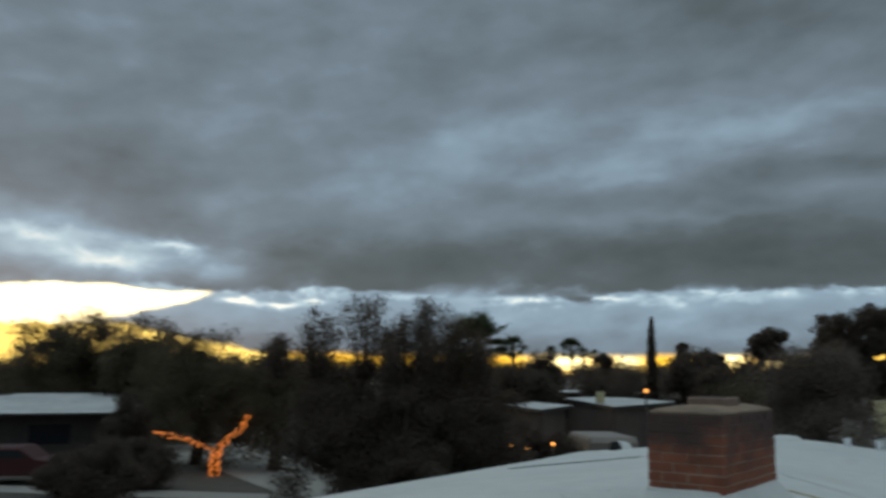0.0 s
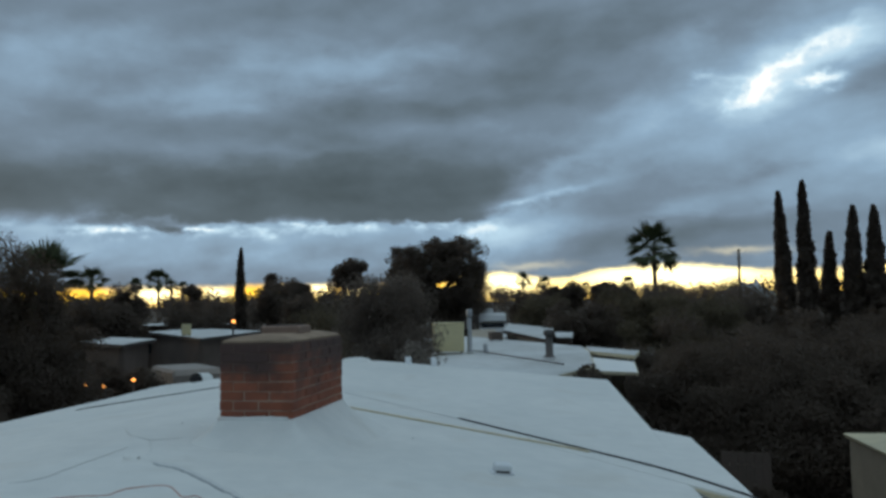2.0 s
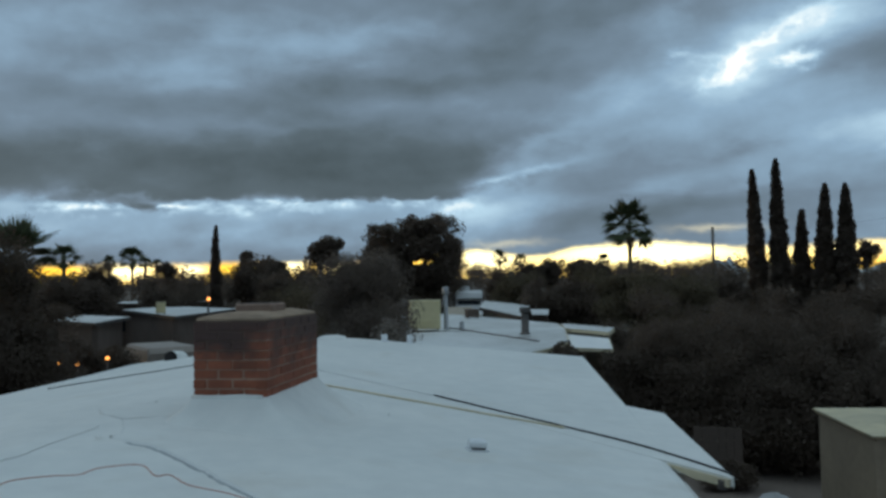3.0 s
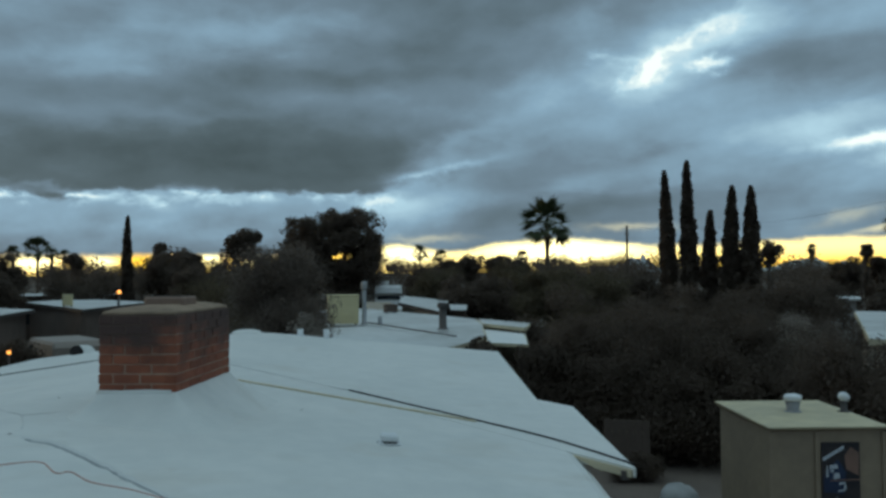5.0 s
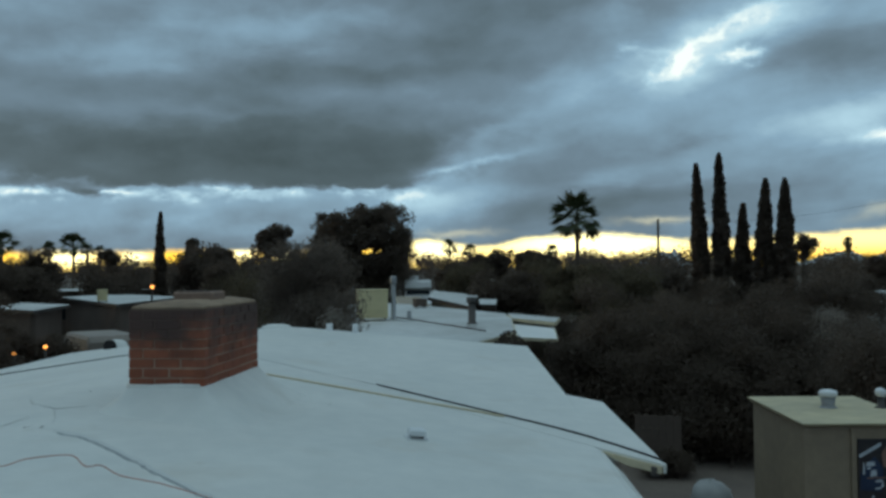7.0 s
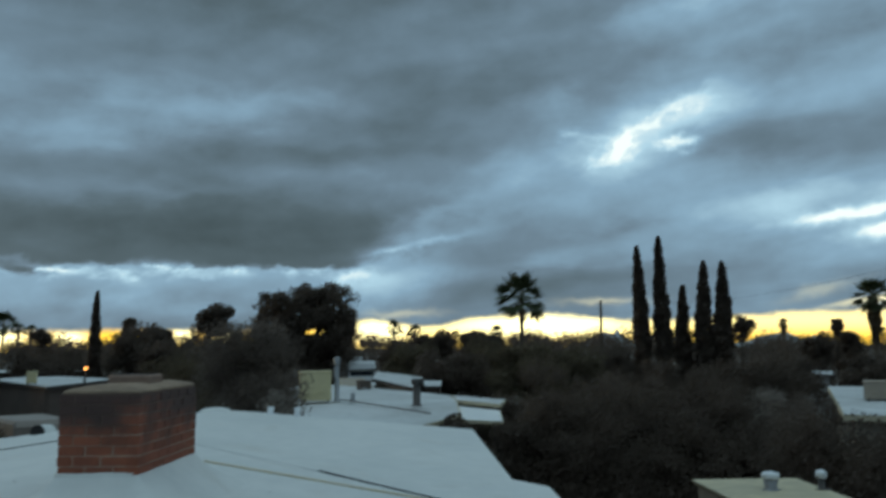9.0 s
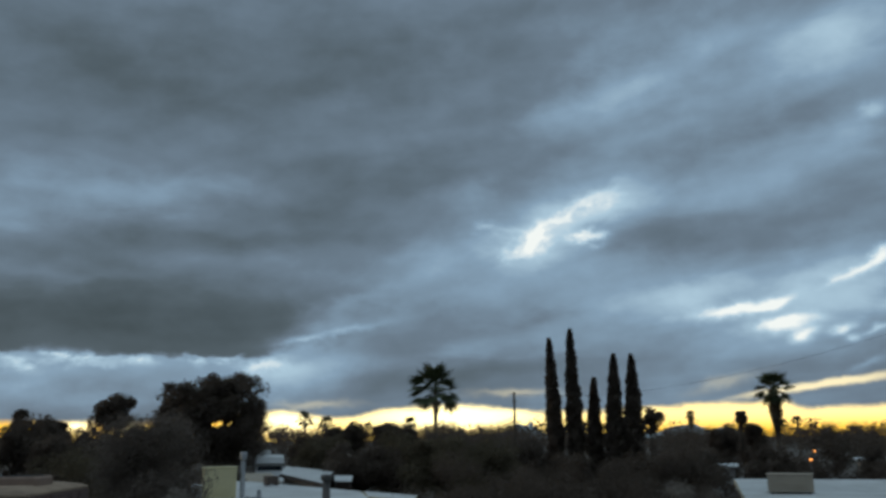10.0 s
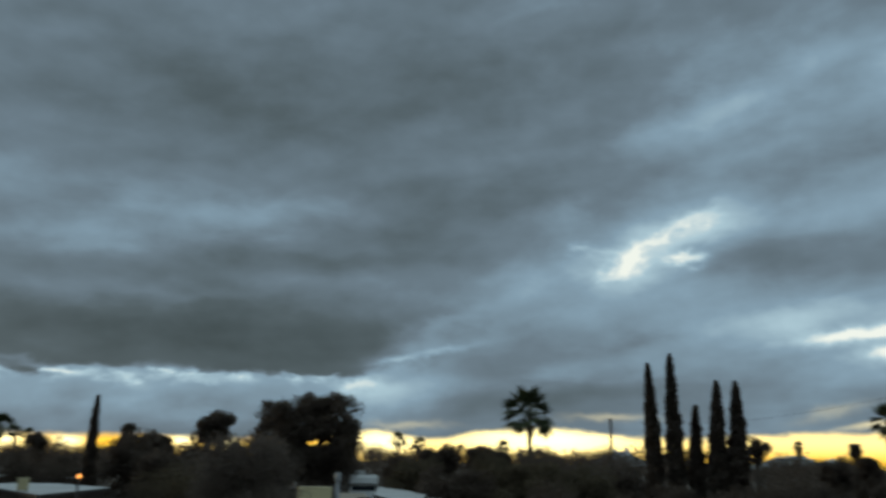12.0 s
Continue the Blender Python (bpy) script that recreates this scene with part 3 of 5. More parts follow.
b = Build().box(4.16, 4.21, -4.4, 0.9, 2.70, 2.86)
part("fascia", b, "tan_wood", home, "weathered cream fascia board").matrix_world = m_home
part("fascia", Build().box(4.47, 4.52, -6.8, -4.75, 2.77, 2.865), "tan_wood", home, "weathered cream fascia board").matrix_world = m_home
edge = []
for i in range(13):
    w = 4.22 + (4.58 - 4.22) * i / 12
    x, y, z = roof_point(lap_s(w), w)
    fall = 0.02 + 0.05 * min(1.0, i / 5)
    q = (W + U).normalized() * -0.02
    edge.append([(x + q.x * 0.15, y + q.y * 0.15, z - 0.016), (x + q.x, y + q.y, z - 0.016), (x + q.x, y + q.y, z - fall), (x + q.x * 0.15, y + q.y * 0.15, z - fall)])
part("fascia", Build().loft(edge), "tan_wood", home, "cream edge board under the lap of the roof")
# a dark block imitates the shade in the gap at the eave corner
p = roof_point(lap_s(4.53), 4.53)
part("bracket", Build().box(-0.025, 0.03, -0.04, 0.02, -0.10, -0.03, 0.006), "dark_metal", home, "dark block imitating the shaded gap at the eave corner").matrix_world = pose(p[0], p[1], p[2], 0, 0, -7)
# rounded ridge swellings at the far gable end
for s, w, r, h in ((0.80, -0.05, 0.26, 0.06), (0.75, -2.80, 0.19, 0.14)):
    p = roof_point(s, w)
    b = Build().lathe([(r * 1.15, -0.05), (r, 0.0), (r * 0.85, h * 0.6), (r * 0.5, h * 0.93), (0.01, h)], 18)
    part("vent_hood", b, "white_coating", home, "rounded white-coated hood on the roof edge", True).matrix_world = pose(*p)
# solid dark disc imitates the shade in the hood's mouth
b = Build().lathe([(0.11, -0.01), (0.11, 0.0), (0.01, 0.004)], 14)
p = roof_point(0.56, -2.84)
part("opening", b, "soot", home, "dark disc imitating the shaded mouth of the roof hood").matrix_world = pose(p[0], p[1], p[2] + 0.045, 90, 0, 0)


def white_stub(s, w, r, h):
    p = roof_point(s, w)
    ob = thing("plumbing_vent", "short white-coated plumbing vent stub on the roof", "vent pipe", pose(*p), "roof vent stubs")
    part("pipe", Build().lathe([(r * 1.5, -0.02), (r * 1.3, 0.012), (r, 0.03), (r, h), (r * 0.8, h), (r * 0.8, h - 0.03), (0.005, h - 0.03)], 14), "white_metal", ob, "", True)


white_stub(0.80, 0.86, 0.055, 0.12)
white_stub(0.80, 1.30, 0.045, 0.15)

# small louvred roof cap in the middle of the slope
cap_p = roof_point(-7.28, 2.83, -near_drop(-7.28, 2.83))
cap = thing("roof_vent", "small low white metal roof vent cap", "roof vent", pose(*cap_p, 0, 5, 5) @ Matrix.Scale(0.82, 4))
part("base", Build().box(-0.10, 0.10, -0.08, 0.08, -0.02, 0.015, 0.008), "white_metal", cap)
part("hood", Build().loft([[(-0.075, -0.075, 0.03), (0.075, -0.075, 0.03), (0.075, 0.06, 0.01), (-0.075, 0.06, 0.01)],
                          [(-0.075, -0.08, 0.075), (0.075, -0.08, 0.075), (0.075, 0.06, 0.075), (-0.075, 0.06, 0.075)],
                          [(-0.06, -0.065, 0.09), (0.06, -0.065, 0.09), (0.06, 0.045, 0.09), (-0.06, 0.045, 0.09)]]), "white_metal", cap)
# a solid dark strip imitates the shade below the hood
part("mouth", Build().box(-0.06, 0.06, -0.084, -0.078, 0.014, 0.028), "dark_metal", cap, "dark strip imitating the shaded slot under the hood")


# ---- chimney ----
BRICK_L, COURSE, JOINT = 0.2005, 0.0722, 0.012


def make_chimney():
    m = pose(-1.22, 5.9, 0.0, 0, 0, -10.5)    # nearest corner; body runs to -x and +y
    ob = thing("chimney", "square red brick chimney with sooty top and white-coated base", "chimney", m)
    wide, deep, z0, rows = 0.58, 1.25, 3.462, 8
    top = z0 + rows * COURSE + 0.012
    def skirt(g, z, r):
        """A rounded outline g outside the brickwork, its corners of radius r."""
        out = []
        for cx, cy, a0 in ((g - r, -g + r, -90), (g - r, deep + g - r, 0), (-wide - g + r, deep + g - r, 90), (-wide - g + r, -g + r, 180)):
            out += [(cx + r * math.cos(radians(a0 + 15 * j)), cy + r * math.sin(radians(a0 + 15 * j)), z) for j in range(7)]
        return out
    b = Build().loft([skirt(*q) for q in ((0.60, 3.10, 0.50), (0.42, 3.19, 0.36), (0.27, 3.275, 0.24), (0.14, 3.355, 0.13), (0.055, 3.418, 0.05), (0.008, z0 + 0.018, 0.006), (-0.01, z0 + 0.022, 0.004))])
    part("base", b, "white_coating", ob, "white-coated mortar base", True)
    lip = [(-wide - 0.014, 0.040), (-wide * 0.7, 0.036), (-wide * 0.4, 0.044), (-wide * 0.15, 0.040), (-0.035, 0.038)]
    b = Build().loft([[(x, -0.016, z0 - 0.02), (x, -0.016, z0 + h - 0.006), (x, 0.02, z0 + h), (x, 0.02, z0 - 0.02)] for x, h in lip])
    part("base", b, "white_coating", ob, "white coating drawn up over the lowest course", True)
    b = Build().box(-wide + 0.004, -0.004, 0.004, deep - 0.004, z0 - 0.05, top - 0.004)
    part("core", b, "mortar", ob, "grey-brown mortar")
    rng = random.Random(7)
    shapes = {}

    def brick_mesh(length, mat):
        key = (round(length, 3), mat, rng.randrange(3))
        if key not in shapes:
            h, d, c = COURSE - JOINT, 0.095, 0.004
            j = [rng.uniform(-0.0025, 0.0025) for _ in range(8)]
            bb = Build().box(j[0], length + j[1], j[2], d, j[3], h + j[4], c)
            shapes[key] = bb.mesh("brick", mat)
        return shapes[key]

    for row in range(rows):
        z = z0 + 0.012 + row * COURSE
        for side, (ox, oy, rot, span) in enumerate(((-wide, 0, 0, wide), (0, 0, 90, deep), (0, deep, 180, wide), (-wide, deep, 270, deep))):
            x = 0.0
            lead = 0.098 if (row + side) % 2 else 0.0
            x = lead
            if lead and side in (0, 2):
                x = 0.0
                pieces = [0.10] + [BRICK_L - JOINT] * 2
            else:
                pieces = [BRICK_L - JOINT] * int((span - x) / BRICK_L)
            while x < span - 0.03:
                length = pieces.pop(0) if pieces else min(BRICK_L - JOINT, span - x)
                length = min(length, span - x)
                if length > 0.02:
                    br = new("brick", brick_mesh(length, "brick"))
                    br.parent = ob
                    br.matrix_basis = pose(ox, oy, z, 0, 0, rot) @ pose(x, rng.uniform(-0.004, 0.001), 0)
                x += length + JOINT
    g = -0.012
    b = Build().loft([[(-wide - g + i, -g + i, z), (g - i, -g + i, z), (g - i, deep + g - i, z), (-wide - g + i, deep + g - i, z)] for i, z in ((0.01, top - 0.008), (0.0, top), (0.002, top + 0.016), (0.05, top + 0.034), (0.15, top + 0.055))])
    part("crown", b, "mortar_cap", ob, "weathered sloping mortar crown")
    for y0 in (0.48,):
        f = Build().box(-0.45, -0.13, y0, y0 + 0.32, top + 0.02, top + 0.115, 0.015)
        flue = part("flue_liner", f, "clay", ob, "pinkish clay flue liner")
        # black sheet on the solid liner: soot and the hollow's shade in one colour
        part("flue_mouth", Build().box(-0.42, -0.16, y0 + 0.03, y0 + 0.29, top + 0.10, top + 0.117), "soot", flue, "sooty black sheet imitating the shaded flue hollow")


make_chimney()


# ---- things lying on the roof ----
def on_roof(s, w, lift):
    low = near_drop(s, w) if s < lap_s(w) else 0.0
    p = roof_point(s, w, lift - low)
    return p


def roof_line(name, pts, r, mat, label, category, lift=None, wobble=0.0, n=40):
    rng, out, m = random.Random(len(pts) * 7 + 1), [], len(pts)
    for i in range(n + 1):
        f = i / n * (m - 1)
        a = min(int(f), m - 2)
        t = f - a
        q = [pts[max(a - 1, 0)], pts[a], pts[a + 1], pts[min(a + 2, m - 1)]]
        s, w = [0.5 * (2 * q[1][j] + (q[2][j] - q[0][j]) * t + (2 * q[0][j] - 5 * q[1][j] + 4 * q[2][j] - q[3][j]) * t * t + (3 * q[1][j] - q[0][j] - 3 * q[2][j] + q[3][j]) * t ** 3) for j in (0, 1)]
        out.append(on_roof(s + rng.uniform(-wobble, wobble), w + rng.uniform(-wobble, wobble), r * 0.9 if lift is None else lift))
    return single(name, Build().tube(out, r, 6), mat, label, category, smooth=True)


coated = roof_line("seam", [(-2.05, -1.37), (-2.6, -0.3), (-3.66, 0.79), (-4.94, 2.30)], 0.008, "faint_sealant", "cable coated over with the roof", "crack", lift=0.002, n=50)
coated.parent = home
del coated["category"]
roof_line("cable", [(-3.1, -2.9), (-2.49, -1.99), (-2.05, -1.37)], 0.007, "black_rubber", "black cable end running towards the brick chimney", "cable", n=24, wobble=0.004)
roof_line("cable", [(-4.92, 2.28), (-6.06, 3.58), (-6.59, 4.12), (-7.19, 4.53), (-7.34, 4.60)], 0.0085, "black_rubber", "black rubber cable lying across the white roof", "cable", n=90, wobble=0.004)
roof_line("batten", [(-4.83, 1.14), (-6.09, 3.52)], 0.010, "tan_wood", "thin weathered tan wooden batten on the roof", "batten")
roof_line("extension_wire", [(-9.38, 0.12), (-9.26, 0.38), (-9.26, 0.45), (-9.11, 0.46), (-8.97, 0.57), (-8.88, 0.70), (-8.71, 0.73), (-8.56, 0.90), (-8.75, 1.08), (-8.71, 1.15), (-8.87, 1.33), (-8.95, 1.58), (-9.13, 1.91)], 0.0034, "red_wire", "thin red wire lying in waves on the white roof", "wire", n=140, wobble=0.0015)


def seam(pts, r, n=40, mat="faint_sealant"):
    """A sealed crack: a thin raised bead, part of the roof."""
    ob = roof_line("seam", pts, r, mat, "grey sealed crack in the coating", "crack", lift=-r * 0.7, wobble=0.012, n=n)
    ob.parent = home
    del ob["category"]


seam([(-8.08, 0.57), (-8.19, 0.84), (-8.63, 1.34), (-8.90, 1.63), (-9.5, 2.3)], 0.022, 40, "crack_sealant")
seam([(-8.02, 0.52), (-8.12, 0.80), (-8.56, 1.30), (-8.83, 1.59), (-9.43, 2.26)], 0.03)
seam([(-5.19, -1.23), (-5.91, -0.96), (-6.4, -0.5), (-7.05, -0.12), (-7.35, 0.19), (-7.76, 0.41), (-7.91, 0.41), (-8.08, 0.57)], 0.0036)
seam([(-8.80, 0.05), (-8.65, 0.16), (-8.21, 0.16), (-7.65, 0.19)], 0.0026)
seam([(-7.35, 0.19), (-7.1, 0.5), (-7.0, 0.75)], 0.003, 12)


def dry_leaf(s, w, turn, size):
    p = on_roof(s, w, 0.004)
    b = Build()
    n = 5
    top = [(size * (i / n - 0.5) * 2, 0.35 * size * math.sin(math.pi * i / n) + 0.002, 0.25 * size * (2 * i / n - 1) ** 2) for i in range(n + 1)]
    low = [(x, -y, z + 0.003) for x, y, z in top]
    b.add(top + low, [(i, i + 1, n + 2 + i, n + 1 + i) for i in range(n)])
    single("dry_leaf", b, "bark", "small curled dry leaf on the white roof", "leaf", pose(*p, 0, 0, turn), "dry leaves on the roof")


for s, w, turn, size in ((-7.15, 0.83, 20, 0.02), (-6.21, 2.02, 70, 0.017), (-6.55, 0.10, 140, 0.013), (-8.02, 0.36, 35, 0.024), (-7.98, 0.43, 100, 0.02)):
    dry_leaf(s, w, turn, size)

# ---- trees ----
def leaf_mesh(name, pts, size, mat, rng, flat=0.0, norms=None):
    """Small leaf clumps, each a bent pair of triangles with a random turn, as one mesh."""
    n = len(pts)
    pts = np.asarray(pts)
    a = rng.normal(size=(n, 3))
    a /= np.linalg.norm(a, axis=1)[:, None]
    if flat:
        a[:, 2] *= 1 - flat
    c = rng.normal(size=(n, 3))
    c -= a * np.sum(a * c, axis=1)[:, None] / np.sum(a * a, axis=1)[:, None]
    c /= np.linalg.norm(c, axis=1)[:, None]
    s = size * rng.uniform(0.55, 1.35, n)[:, None]
    v = np.empty((n, 4, 3))
    v[:, 0], v[:, 2] = pts - a * s, pts + a * s
    v[:, 1], v[:, 3] = pts + c * s * 0.55, pts - c * s * 0.5 + np.array((0, 0, 0.2)) * s
    me = bpy.data.meshes.new(name)
    me.vertices.add(4 * n)
    me.vertices.foreach_set("co", v.reshape(-1))
    me.loops.add(4 * n)
    me.loops.foreach_set("vertex_index", np.arange(4 * n, dtype=np.int32))
    me.polygons.add(n)
    me.polygons.foreach_set("loop_start", np.arange(0, 4 * n, 4, dtype=np.int32))
    me.update(calc_edges=True)
    me.materials.append(MATS[mat])
    return me


def lump_points(rng, center, radii, n, hollow=0.55):
    d = rng.normal(size=(n, 3))
    d /= np.linalg.norm(d, axis=1)[:, None]
    r = hollow + (1 - hollow) * rng.random(n) ** 0.7
    return np.asarray(center) + d * r[:, None] * np.asarray(radii)


def crown_lumps(rng, center, radii, count, size, boxy=0.0):
    """Centres and radii of uneven clumps filling an ellipsoid crown."""
    out = []
    for _ in range(count):
        d = rng.normal(size=3)
        d /= np.linalg.norm(d)
        r = rng.random() ** 0.45
        d /= np.max(np.abs(d)) ** boxy
        k = size * rng.uniform(0.65, 1.25)
        out.append((np.asarray(center) + d * np.asarray(radii) * r * 0.85, np.array((k, k, k * 0.8))))
    return out


def tree(name, label, place, height, radii, mat="leaf_dark", base=0.35, lumps=26, lump=0.9, leaves=7000, leaf=0.16, trunk=0.22, seed=1, group="", low=False, sparse=0.5, category="tree", boxy=0.0, gaps=()):
    """A broad tree: tapered trunk and limbs, a crown of clumped leaves. base: where the crown begins, of its height."""
    rng = np.random.default_rng(seed)
    ob = thing(name, label, category, Matrix.Translation(place), group)
    cz = height - radii[2]
    ls = crown_lumps(rng, (0, 0, cz), radii, lumps, lump, boxy)
    fork = max(0.25, height * base)
    b = Build()
    lean = rng.uniform(-0.25, 0.25, 2)
    b.tube([(0, 0, -0.1), (lean[0] * 0.4, lean[1] * 0.4, fork * 0.5), (lean[0], lean[1], fork)], [trunk * 1.25, trunk, trunk * 0.85], 9)
    for c, k in ls[:: max(1, len(ls) // 12)]:
        mid = (c * 0.55 + np.array((lean[0], lean[1], fork)) * 0.45) + rng.uniform(-0.15, 0.15, 3) * lump
        b.tube([(lean[0], lean[1], fork * 0.93), tuple(mid), tuple(c)], [trunk * 0.55, trunk * 0.32, trunk * 0.08], 6)
    part("trunk", b, "bark", ob, "", True)
    if low:
        for _ in range(lumps // 2):
            a, r = rng.uniform(0, 2 * math.pi), rng.random() ** 0.5
            ls.append((np.array((radii[0] * r * math.cos(a) * 0.9, radii[1] * r * math.sin(a) * 0.9, rng.uniform(0.3, cz))), np.array((lump, lump, lump))))
    each = leaves // len(ls)
    pts = np.concatenate([lump_points(rng, c, k, each, sparse) for c, k in ls])
    keep = pts[:, 2] > 0.05
    for gx, gz, rx, rz in gaps:      # openings through which the sky shows
        keep &= ((pts[:, 0] - gx) / rx) ** 2 + ((pts[:, 2] - gz) / rz) ** 2 > rng.uniform(0.1, 1.5, len(pts))
    part("crown", leaf_mesh("crown", pts[keep], leaf, mat, rng), None, ob)
    return ob


def cypress(place, height, radius, seed, leaves=6000):
    rng = np.random.default_rng(seed)
    ob = thing("cypress_tree", "tall narrow dark Italian cypress tree", "tree", Matrix.Translation(place), "row of cypress trees")
    part("trunk", Build().tube([(0, 0, -0.1), (0, 0, height * 0.5), (0, 0, height * 0.93)], [radius * 0.3, radius * 0.2, 0.02], 8), "bark", ob, "", True)
    z = rng.random(leaves) ** 0.8
    prof = np.minimum(1.0, np.minimum(z * 9 + 0.45, 1.0)) * np.clip((1 - z) * 2.1, 0, 1) ** 0.62
    a = rng.random(leaves) * 2 * np.pi
    wob = 1 + 0.16 * np.sin(z * 31 + 3 * a + seed) + 0.12 * np.sin(z * 67 - 2 * a)
    r = radius * prof * wob * (0.6 + 0.4 * rng.random(leaves) ** 0.5)
    bend = 0.12 * np.sin(z * 3 + seed)
    pts = np.stack([r * np.cos(a) + bend, r * np.sin(a), 0.25 + z * (height - 0.3)], 1)
    part("crown", leaf_mesh("crown", pts, 0.13, "leaf_dark", rng), None, ob)
    return ob


def frond_mesh(length, seed, mat, droop, spread=44, stem=0.42):
    """A fan palm leaf: a stalk and a fan of narrow blades."""
    rng = random.Random(seed)
    b = Build()
    stalk = length * stem
    b.tube([(0, 0, 0), (stalk * 0.5, 0, 0.03), (stalk, 0, 0)], [0.035, 0.026, 0.018], 4)
    for i in range(15):
        a = radians(spread * (i / 7 - 1) + rng.uniform(-3, 3))
        k = length * (1.02 - stem) * (0.55 + 0.45 * math.cos(a)) * rng.uniform(0.9, 1.1)
        d, s = Vector((math.cos(a), math.sin(a), 0)), Vector((-math.sin(a), math.cos(a), 0))
        o = Vector((stalk, 0, 0))
        p1, p2 = o + d * k * 0.5 + Vector((0, 0, -0.04 * k)), o + d * k + Vector((0, 0, -droop * k))
        wv = 0.031 * length
        b.add([tuple(o), tuple(p1 - s * wv + Vector((0, 0, 0.015))), tuple(p1), tuple(p1 + s * wv + Vector((0, 0, 0.015))), tuple(p2)], [(0, 1, 2), (0, 2, 3), (1, 4, 2), (2, 4, 3)])
    return b.mesh("frond", mat)


def palm(place, height, size, seed, fronds=46, skirt=14, trunk=0.26, label="tall fan palm with a round green crown", lean=0.0, low=-34.0, spread=44, stem=0.42, shag=0.9, thatch=()):
    """low: how many degrees the lowest green fronds hang; shag: how far down the dead ones reach; thatch: (down, radius) of the packed dead leaves."""
    rng = random.Random(seed)
    ob = thing("palm_tree", label, "palm tree", Matrix.Translation(place), "fan palms")
    n = 14
    pts = [(lean * (i / n) ** 2, 0, -0.1 + (height - size * 0.9) * i / n) for i in range(n + 1)]
    part("trunk", Build().tube(pts, [trunk * (1.25 if i == 0 else 1.0 - 0.25 * i / n) * (1.04 if i % 2 else 0.97) for i in range(n + 1)], 10), "palm_bark", ob, "", True)
    hub = Vector((lean, 0, height - size * 0.95))
    kinds = [frond_mesh(size, seed * 10 + j, "leaf_palm", 0.12 + 0.1 * j, spread, stem) for j in range(3)]
    dead = frond_mesh(size * 0.6, seed * 10 + 5, "dead_frond", 0.5)
    for i in range(fronds + skirt):
        live = i < fronds
        down = 0.0 if live else rng.random()
        up = 84 + (low - 84) * ((i + 0.5) / fronds) ** 1.1 + rng.uniform(-6, 6) if live else -72 - 12 * down + rng.uniform(-5, 7)
        spin = i * 137.5 + rng.uniform(-10, 10)
        fr = new("frond", kinds[i % 3] if live else dead)
        fr.parent = ob
        drop = -shag * down
        fr.matrix_basis = Matrix.Translation(hub + Vector((0, 0, drop))) @ pose(0, 0, 0, 0, 0, spin) @ pose(0, 0, 0, 0, -up, 0) @ pose(0, 0, 0, rng.choice((-1, 1)) * rng.uniform(5, 40), 0, 0) @ Matrix.Scale(rng.uniform(0.82, 1.1) * (1 - 0.35 * down), 4)
    if thatch:
        g = np.random.default_rng(seed + 900)
        f, a = g.random(2600), g.random(2600) * 2 * np.pi
        r = np.interp(f * thatch[-1][0], [d for d, _ in thatch], [q for _, q in thatch]) * (1 + 0.2 * np.sin(3 * a + 5 * f)) * g.random(2600) ** 0.3
        pts = np.stack([hub.x + r * np.cos(a), r * np.sin(a), hub.z - f * thatch[-1][0]], 1)
        part("thatch", leaf_mesh("thatch", pts, 0.11, "dead_frond", g), None, ob, "packed skirt of dead brown fronds")
    return ob


# cypress row, and the lone one over the far roofs
for az, dist, h, r, seed in ((22.66, 45, 9.6, 0.40, 1), (24.13, 45, 10.1, 0.42, 2), (25.5, 45.5, 7.5, 0.40, 3), (26.75, 45, 8.7, 0.46, 4), (27.85, 45, 8.65, 0.50, 5)):
    cypress(polar(az, dist), h, r, seed, 7000)
lone = cypress(polar(-13.35, 60), 8.3, 0.36, 9, 5000)
# palms
palm(polar(14.69, 64), 10.15, 2.35, 4, 36, 3, trunk=0.19, low=-40.0, spread=62, stem=0.48)
palm(polar(36.75, 70), 9.5, 1.75, 6, 32, 26, 0.2, "fan palm with a long hanging skirt of dead fronds", stem=0.4, spread=62, low=-62.0, shag=1.6, thatch=((0.0, 0.3), (0.9, 0.42), (1.7, 0.46), (2.6, 0.28), (3.6, 0.14)))
palm(polar(31.55, 150), 8.8, 1.0, 11, 30, 14, 0.2, "distant fan palm with a hanging skirt", stem=0.36, spread=60, low=-60.0, shag=0.8, thatch=((0.0, 0.25), (0.8, 0.42), (1.5, 0.38), (2.4, 0.12)))
for az, dist, h, size, seed in ((-18.66, 120, 9.7, 2.2, 7), (-22.7, 75, 7.95, 1.5, 8), (-25.3, 33, 6.75, 1.7, 15), (-20.05, 110, 8.0, 1.2, 14), (-17.86, 120, 8.2, 1.2, 16), (-17.16, 120, 7.8, 1.0, 17), (5.89, 150, 9.6, 1.9, 9), (7.32, 160, 9.0, 1.6, 10), (10.1, 170, 8.0, 1.2, 18), (12.95, 170, 8.9, 1.6, 13), (37.95, 150, 7.6, 1.1, 12), (37.1, 150, 7.1, 0.9, 19)):
    palm(polar(az, dist), h, size, seed, 24, 5, 0.2, "distant fan palm against the evening sky", spread=55, stem=0.4)
# the round evergreen beyond the white roofs, and trees round it
tree("evergreen_tree", "large dense round-topped dark evergreen tree", polar(-0.2, 68), 9.85, (4.5, 3.4, 3.5), "leaf_dark", 0.3, 260, 0.8, 100000, 0.10, 0.4, 27, sparse=0.15, low=True, boxy=0.85, gaps=((0.85, 5.75, 0.8, 0.36), (0.3, 5.6, 0.45, 0.28), (-0.45, 7.2, 0.25, 0.2)))
tree("evergreen_tree", "dark round evergreen tree behind the street", polar(-6.2, 80), 8.9, (1.8, 1.6, 1.7), "leaf_dark", 0.4, 26, 0.75, 12000, 0.12, 0.25, 22, low=True)
